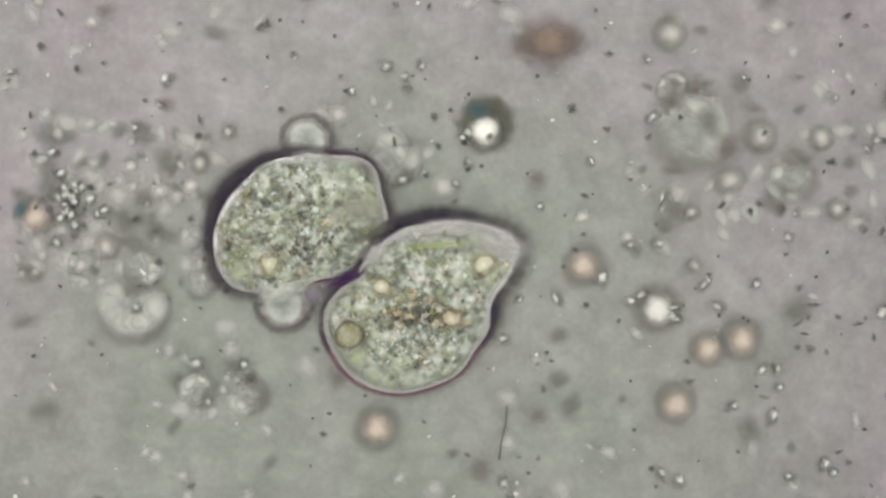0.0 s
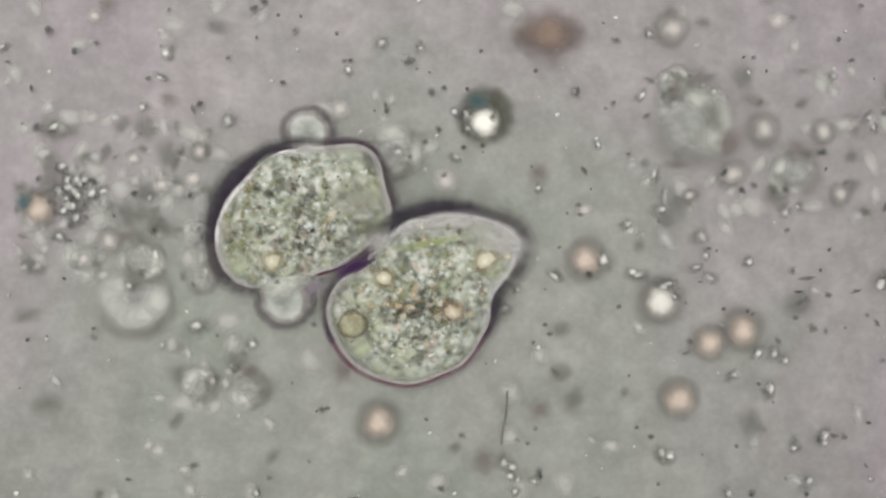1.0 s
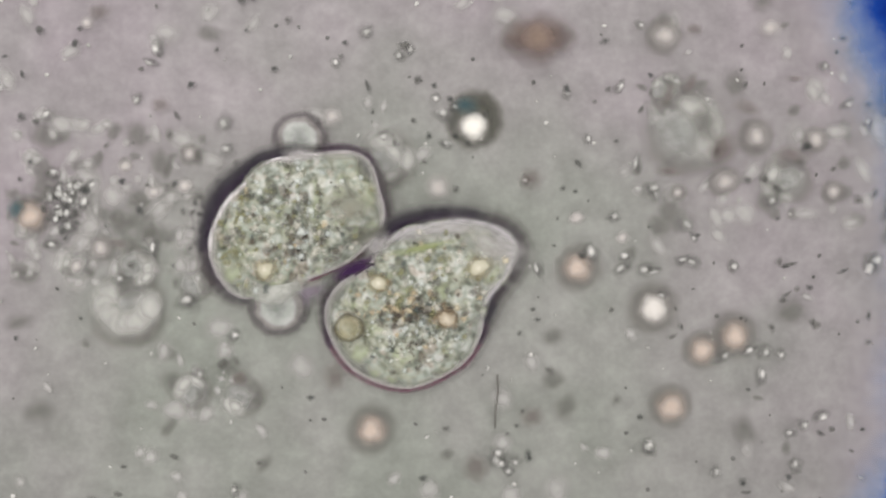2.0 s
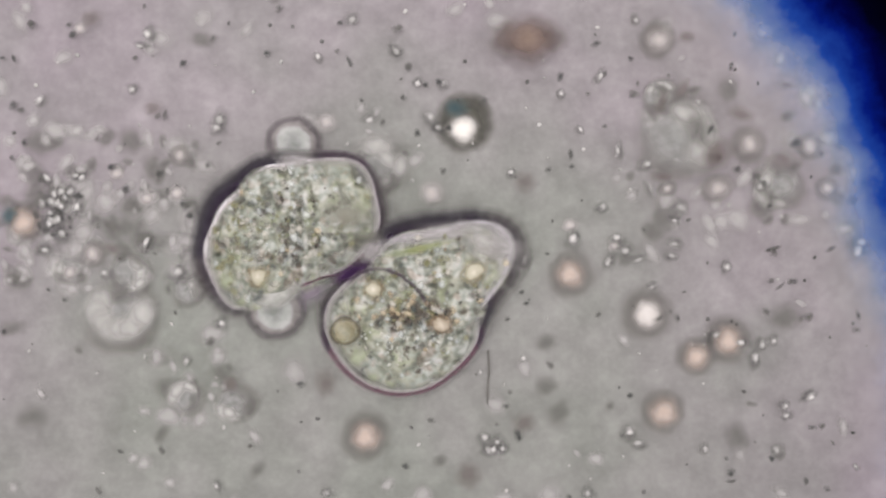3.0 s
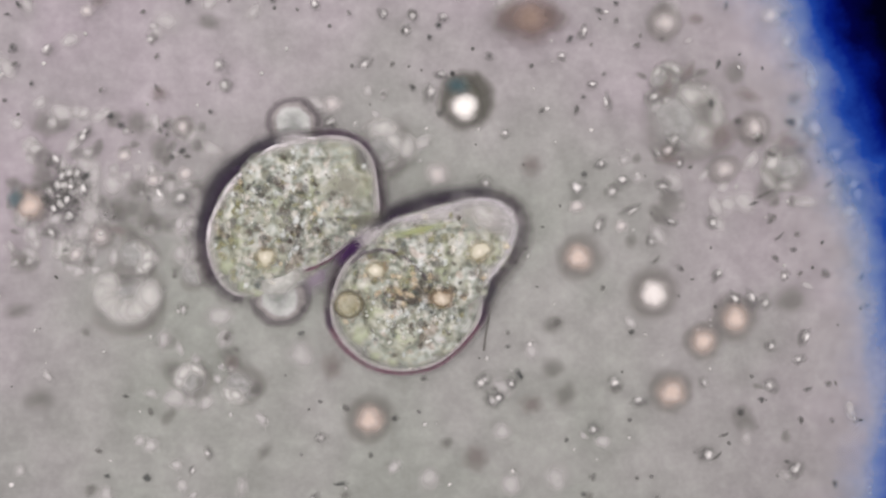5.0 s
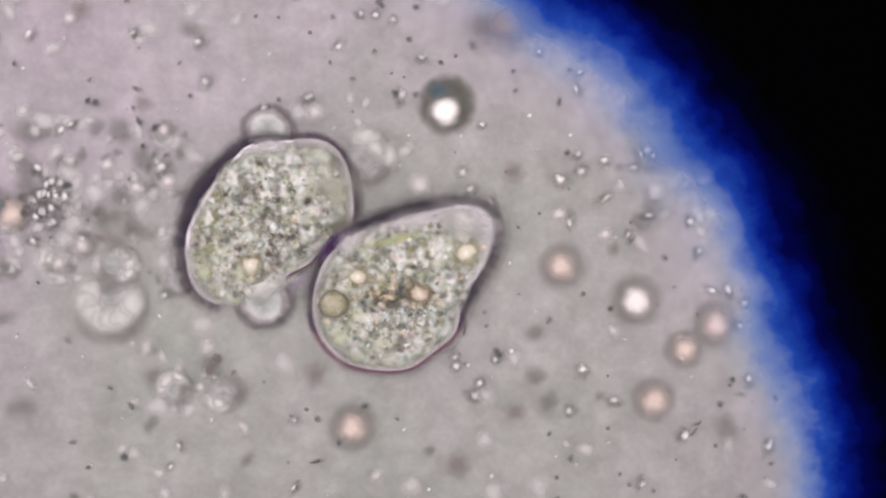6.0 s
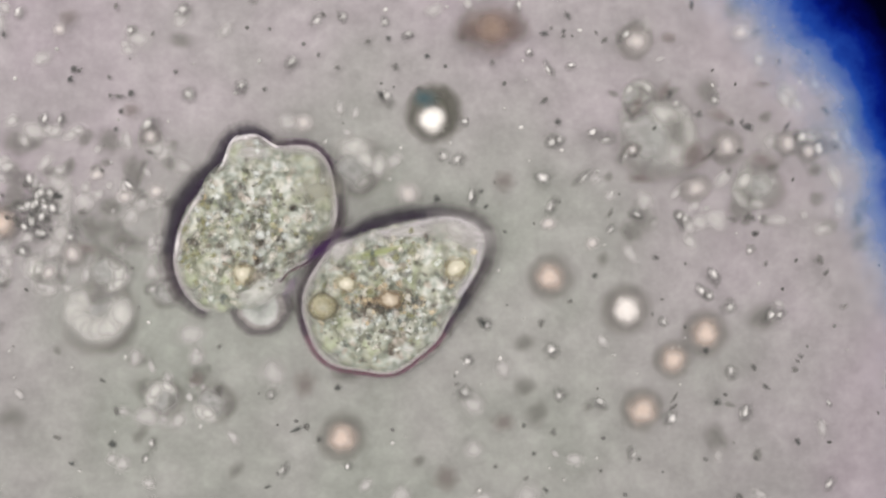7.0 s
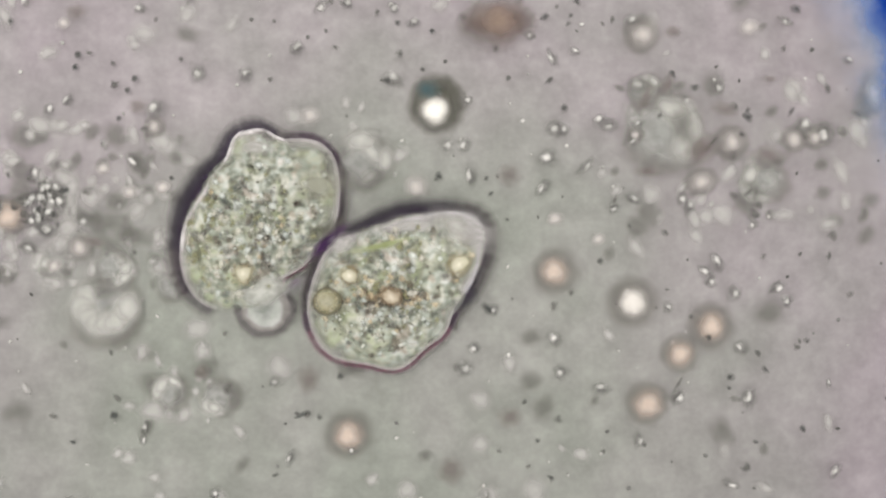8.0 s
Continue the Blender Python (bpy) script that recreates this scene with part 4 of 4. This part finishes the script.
build_passing("pale", 3.5, ((1250, 772, 9, 1.0, 0), (580, 855, 10, 0.9, 0), (860, 757, 11, 0.9, 0), (878, 762, 10, 1.0, 0), (878, 780, 10, 0.9, 0), (897, 773, 9, 1.0, 0), (1110, 750, 13, 0.9, 0),
                            (1385, 700, 10, 0.9, 0), (1397, 718, 10, 0.8, 0)))
build_passing("dark", 7.5, ((990, 760, 11, 0.9, 0), (957, 797, 8, 0.9, 0), (890, 822, 8, 0.9, 0), (945, 840, 8, 0.8, 0), (978, 862, 11, 0.7, 90), (1140, 808, 9, 0.9, 0), (1420, 775, 12, 0.8, 60),
                            (1203, 700, 17, 0.35, 10), (1203, 713, 15, 0.35, 170), (540, 755, 20, 0.35, 155), (485, 855, 12, 0.5, 150), (613, 680, 11, 0.9, 0)))
build_passing("dark", 7.5, ((148, 122, 13, 0.9, 0), (248, 165, 12, 0.9, 0), (325, 125, 9, 0.9, 0), (22, 60, 10, 0.8, 60), (212, 167, 10, 0.6, 60), (222, 225, 9, 0.8, 0), (712, 117, 11, 0.9, 0),
                            (872, 362, 9, 0.8, 0), (884, 108, 12, 0.6, 20), (1008, 62, 9, 0.8, 0), (1387, 105, 10, 0.7, 30), (1337, 382, 13, 0.7, 110)))
build_passing("dark", 7.5, ((1168, 224, 8, 0.7, 0), (1322, 212, 9, 0.8, 30), (1300, 300, 10, 0.8, 0), (1518, 222, 14, 0.7, 120), (1090, 375, 18, 0.4, 10), (864, 336, 8, 0.8, 0), (287, 58, 9, 0.7, 20)))
build_passing("pale", 7.5, ((442, 147, 11, 1.0, 0), (797, 272, 12, 0.9, 0), (820, 280, 12, 0.8, 0), (990, 250, 13, 0.9, 0), (1002, 242, 11, 0.8, 0), (1058, 232, 13, 0.7, 160), (1085, 246, 13, 0.8, 140),
                            (1222, 384, 13, 0.7, 20), (735, 58, 11, 0.7, 150), (95, 205, 12, 0.6, 30), (275, 220, 18, 0.8, 0), (530, 108, 14, 0.7, 0)))
build_passing("pale", 7.5, ((512, 825, 12, 0.5, 20), (628, 823, 8, 0.8, 70), (1328, 725, 16, 0.7, 20), (1475, 850, 13, 0.5, 10), (1130, 800, 12, 0.6, 30), (1428, 240, 15, 0.9, 0), (1458, 260, 15, 0.9, 0)))
# a granular clump beside the orange cell, one grain at a time
for k in range(30):
    build_speck("pale" if k % 3 else "dark", wander.gauss(124, 20), wander.gauss(362, 26), wander.uniform(8, 14.5), 0.8, wander.uniform(0, 180), 2.0)


def thread(points, width, label, spots):
    """A thin bent thread in the fluid, its points about its own middle, that drifts past the given places."""
    curve = bpy.data.curves.new("thread", "CURVE")
    curve.dimensions, curve.bevel_depth, curve.bevel_resolution = "3D", width / 1000, 2
    s = curve.splines.new("BEZIER")
    s.bezier_points.add(len(points) - 1)
    for p, (x, y) in zip(s.bezier_points, points):
        p.co = (x / 1000, y / 1000, 0)
        p.handle_left_type = p.handle_right_type = "AUTO"
    curve.materials.append(M_THREAD)
    ob = tagged(new("thread", curve), label, "thread")
    pending.append((ob, [(t, pose(*at(px, py), 0.004, 0, 0, turn)) for t, px, py, turn in spots]))


M_THREAD = plain_material("thread_grey", (0.15, 0.15, 0.13), (0.18, 0.17, 0.16))
thread(((8, 46), (5, 12), (-2, -20), (-6, -48)), 1.6, "thin dark thread drifting in the fluid",
       ((0, 889, 765, 0), (1.5, 887, 733, 4), (3, 884, 655, 8), (4.5, 873, 612, 4), (6, 868, 550, 0), (8, 862, 532, 0)))


def haze_clumps(material, count, area, sizes, seed, label):
    """Faint clumps out of focus, too many and too faint to count."""
    chance = random.Random(seed)
    meshes = [dome_mesh("clump", material, 0.3, 5, 16, 0.5, seed + s) for s in range(3)]
    debris = tagged(new("debris"), label, "debris", kind="stuff")
    for k in range(count):
        px, py = chance.uniform(area[0], area[2]), chance.uniform(area[1], area[3])
        ob = share("clump", chance.choice(meshes), debris)
        s = chance.uniform(*sizes) / 1000
        ob.scale = (s, s * chance.uniform(0.5, 0.95), 0.004)
        ob.location, ob.rotation_euler = (*at(px, py), 0.0005 + 0.00004 * k), (0, 0, chance.uniform(0, 6.28))


M_FAINT_PALE = round_material("faint_pale", [(0.0, (0.58, 0.57, 0.55)), (1.0, (0.44, 0.43, 0.415))], [(0.0, 0.62), (0.9, 0.0)], 0.9, 1.2, skirt=0.30)
M_FAINT_DARK = round_material("faint_dark", [(0.0, (0.19, 0.19, 0.17)), (1.0, (0.26, 0.255, 0.235))], [(0.0, 0.51), (0.9, 0.0)], 0.9, 1.2, skirt=0.25)
for area, pale, dark in (((25, 215, 370, 500), 84, 46), ((300, 600, 480, 760), 10, 7), ((1140, 120, 1600, 420), 34, 22), ((-60, -60, 1650, 950), 80, 40)):
    haze_clumps(M_FAINT_PALE, pale, area, (15, 50), pale, "faint pale clumps of debris in the fluid")
    haze_clumps(M_FAINT_DARK, dark, area, (16, 52), dark + 9, "faint dark clumps of debris in the fluid")


def tiny_specks(material, count, sizes, seed, label):
    """Dust too small to pick apart, in one sheet that drifts as a whole."""
    chance = random.Random(seed)
    verts, faces = [], []
    for k in range(count):
        x, y = at(chance.uniform(-60, 1680), chance.uniform(-60, 940))
        s, q, turn = chance.uniform(*sizes) / 1000, chance.uniform(0.4, 1.0), chance.uniform(0, math.pi)
        base = len(verts)
        verts.append((x, y, 0.004 + 0.6 * s))
        for i in range(7):
            a = 2 * math.pi * i / 7
            u, w = s * math.cos(a) * chance.uniform(0.8, 1.2), s * q * math.sin(a) * chance.uniform(0.8, 1.2)
            verts.append((x + u * math.cos(turn) - w * math.sin(turn), y + u * math.sin(turn) + w * math.cos(turn), 0.001))
            faces.append((base, base + 1 + i, base + 1 + (i + 1) % 7))
    me = bpy.data.meshes.new("fine_dust")
    me.from_pydata(verts, [], faces)
    me.materials.append(material)
    me.shade_smooth()
    ob = tagged(new("fine_dust", me), label, "dust", kind="stuff")
    pending.append((ob, [(t, pose(chance.gauss(0, 0.004) * (t > 0), chance.gauss(0, 0.004) * (t > 0), 0, 0, 0, 0.1 * t * chance.uniform(-1, 1))) for t in range(9)]))


M_DUST_DARK = plain_material("dust_dark", (0.10, 0.10, 0.095), (0.22, 0.22, 0.21))
M_DUST_PALE = plain_material("dust_pale", (0.42, 0.42, 0.40), (0.68, 0.67, 0.64))
for seed in range(3):
    tiny_specks(M_DUST_DARK, 34, (2, 4.5), 100 + seed, "fine dark dust floating in the fluid")
    tiny_specks(M_DUST_PALE, 34, (2, 4.5), 200 + seed, "fine pale dust floating in the fluid")

# a thin fold across the second body, in short pieces
for k, (u, w, turn) in enumerate(((-34, -22, 40), (-12, -33, 12), (14, -36, -6), (40, -28, -22), (64, -12, -38), (84, 10, -52))):
    piece = share("fold", RIDGE_THIN, cell_b)
    piece.scale = (0.024, 0.006, 0.004)
    pending.append((piece, in_cell(BODY_B, [(t, px + u, py + w) for t, px, py in ((0, 676, 507), (1.5, 671, 500), (3, 662, 512), (4.5, 655, 495), (6, 635, 490), (7, 615, 502), (8, 620, 488))], BULGE + 0.003, turn)))
    # lowered out of the camera's sight except between 2 and 5 seconds
    pending[-1] = (piece, [(t, Matrix.Translation((0, 0, 0.0 if 2 < t < 5 else -0.030)) @ m) for t, m in pending[-1][1]])


def motions():
    """All that moves, from the start to the end of the clip."""
    rows = []
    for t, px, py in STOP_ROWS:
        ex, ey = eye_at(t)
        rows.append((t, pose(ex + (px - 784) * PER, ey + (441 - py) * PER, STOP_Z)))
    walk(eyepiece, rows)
    for thing, moves in pending:
        last = moves[-1][1]
        walk(thing, moves[:-1] + [(7.5, last), (8.0, last)])


motions()
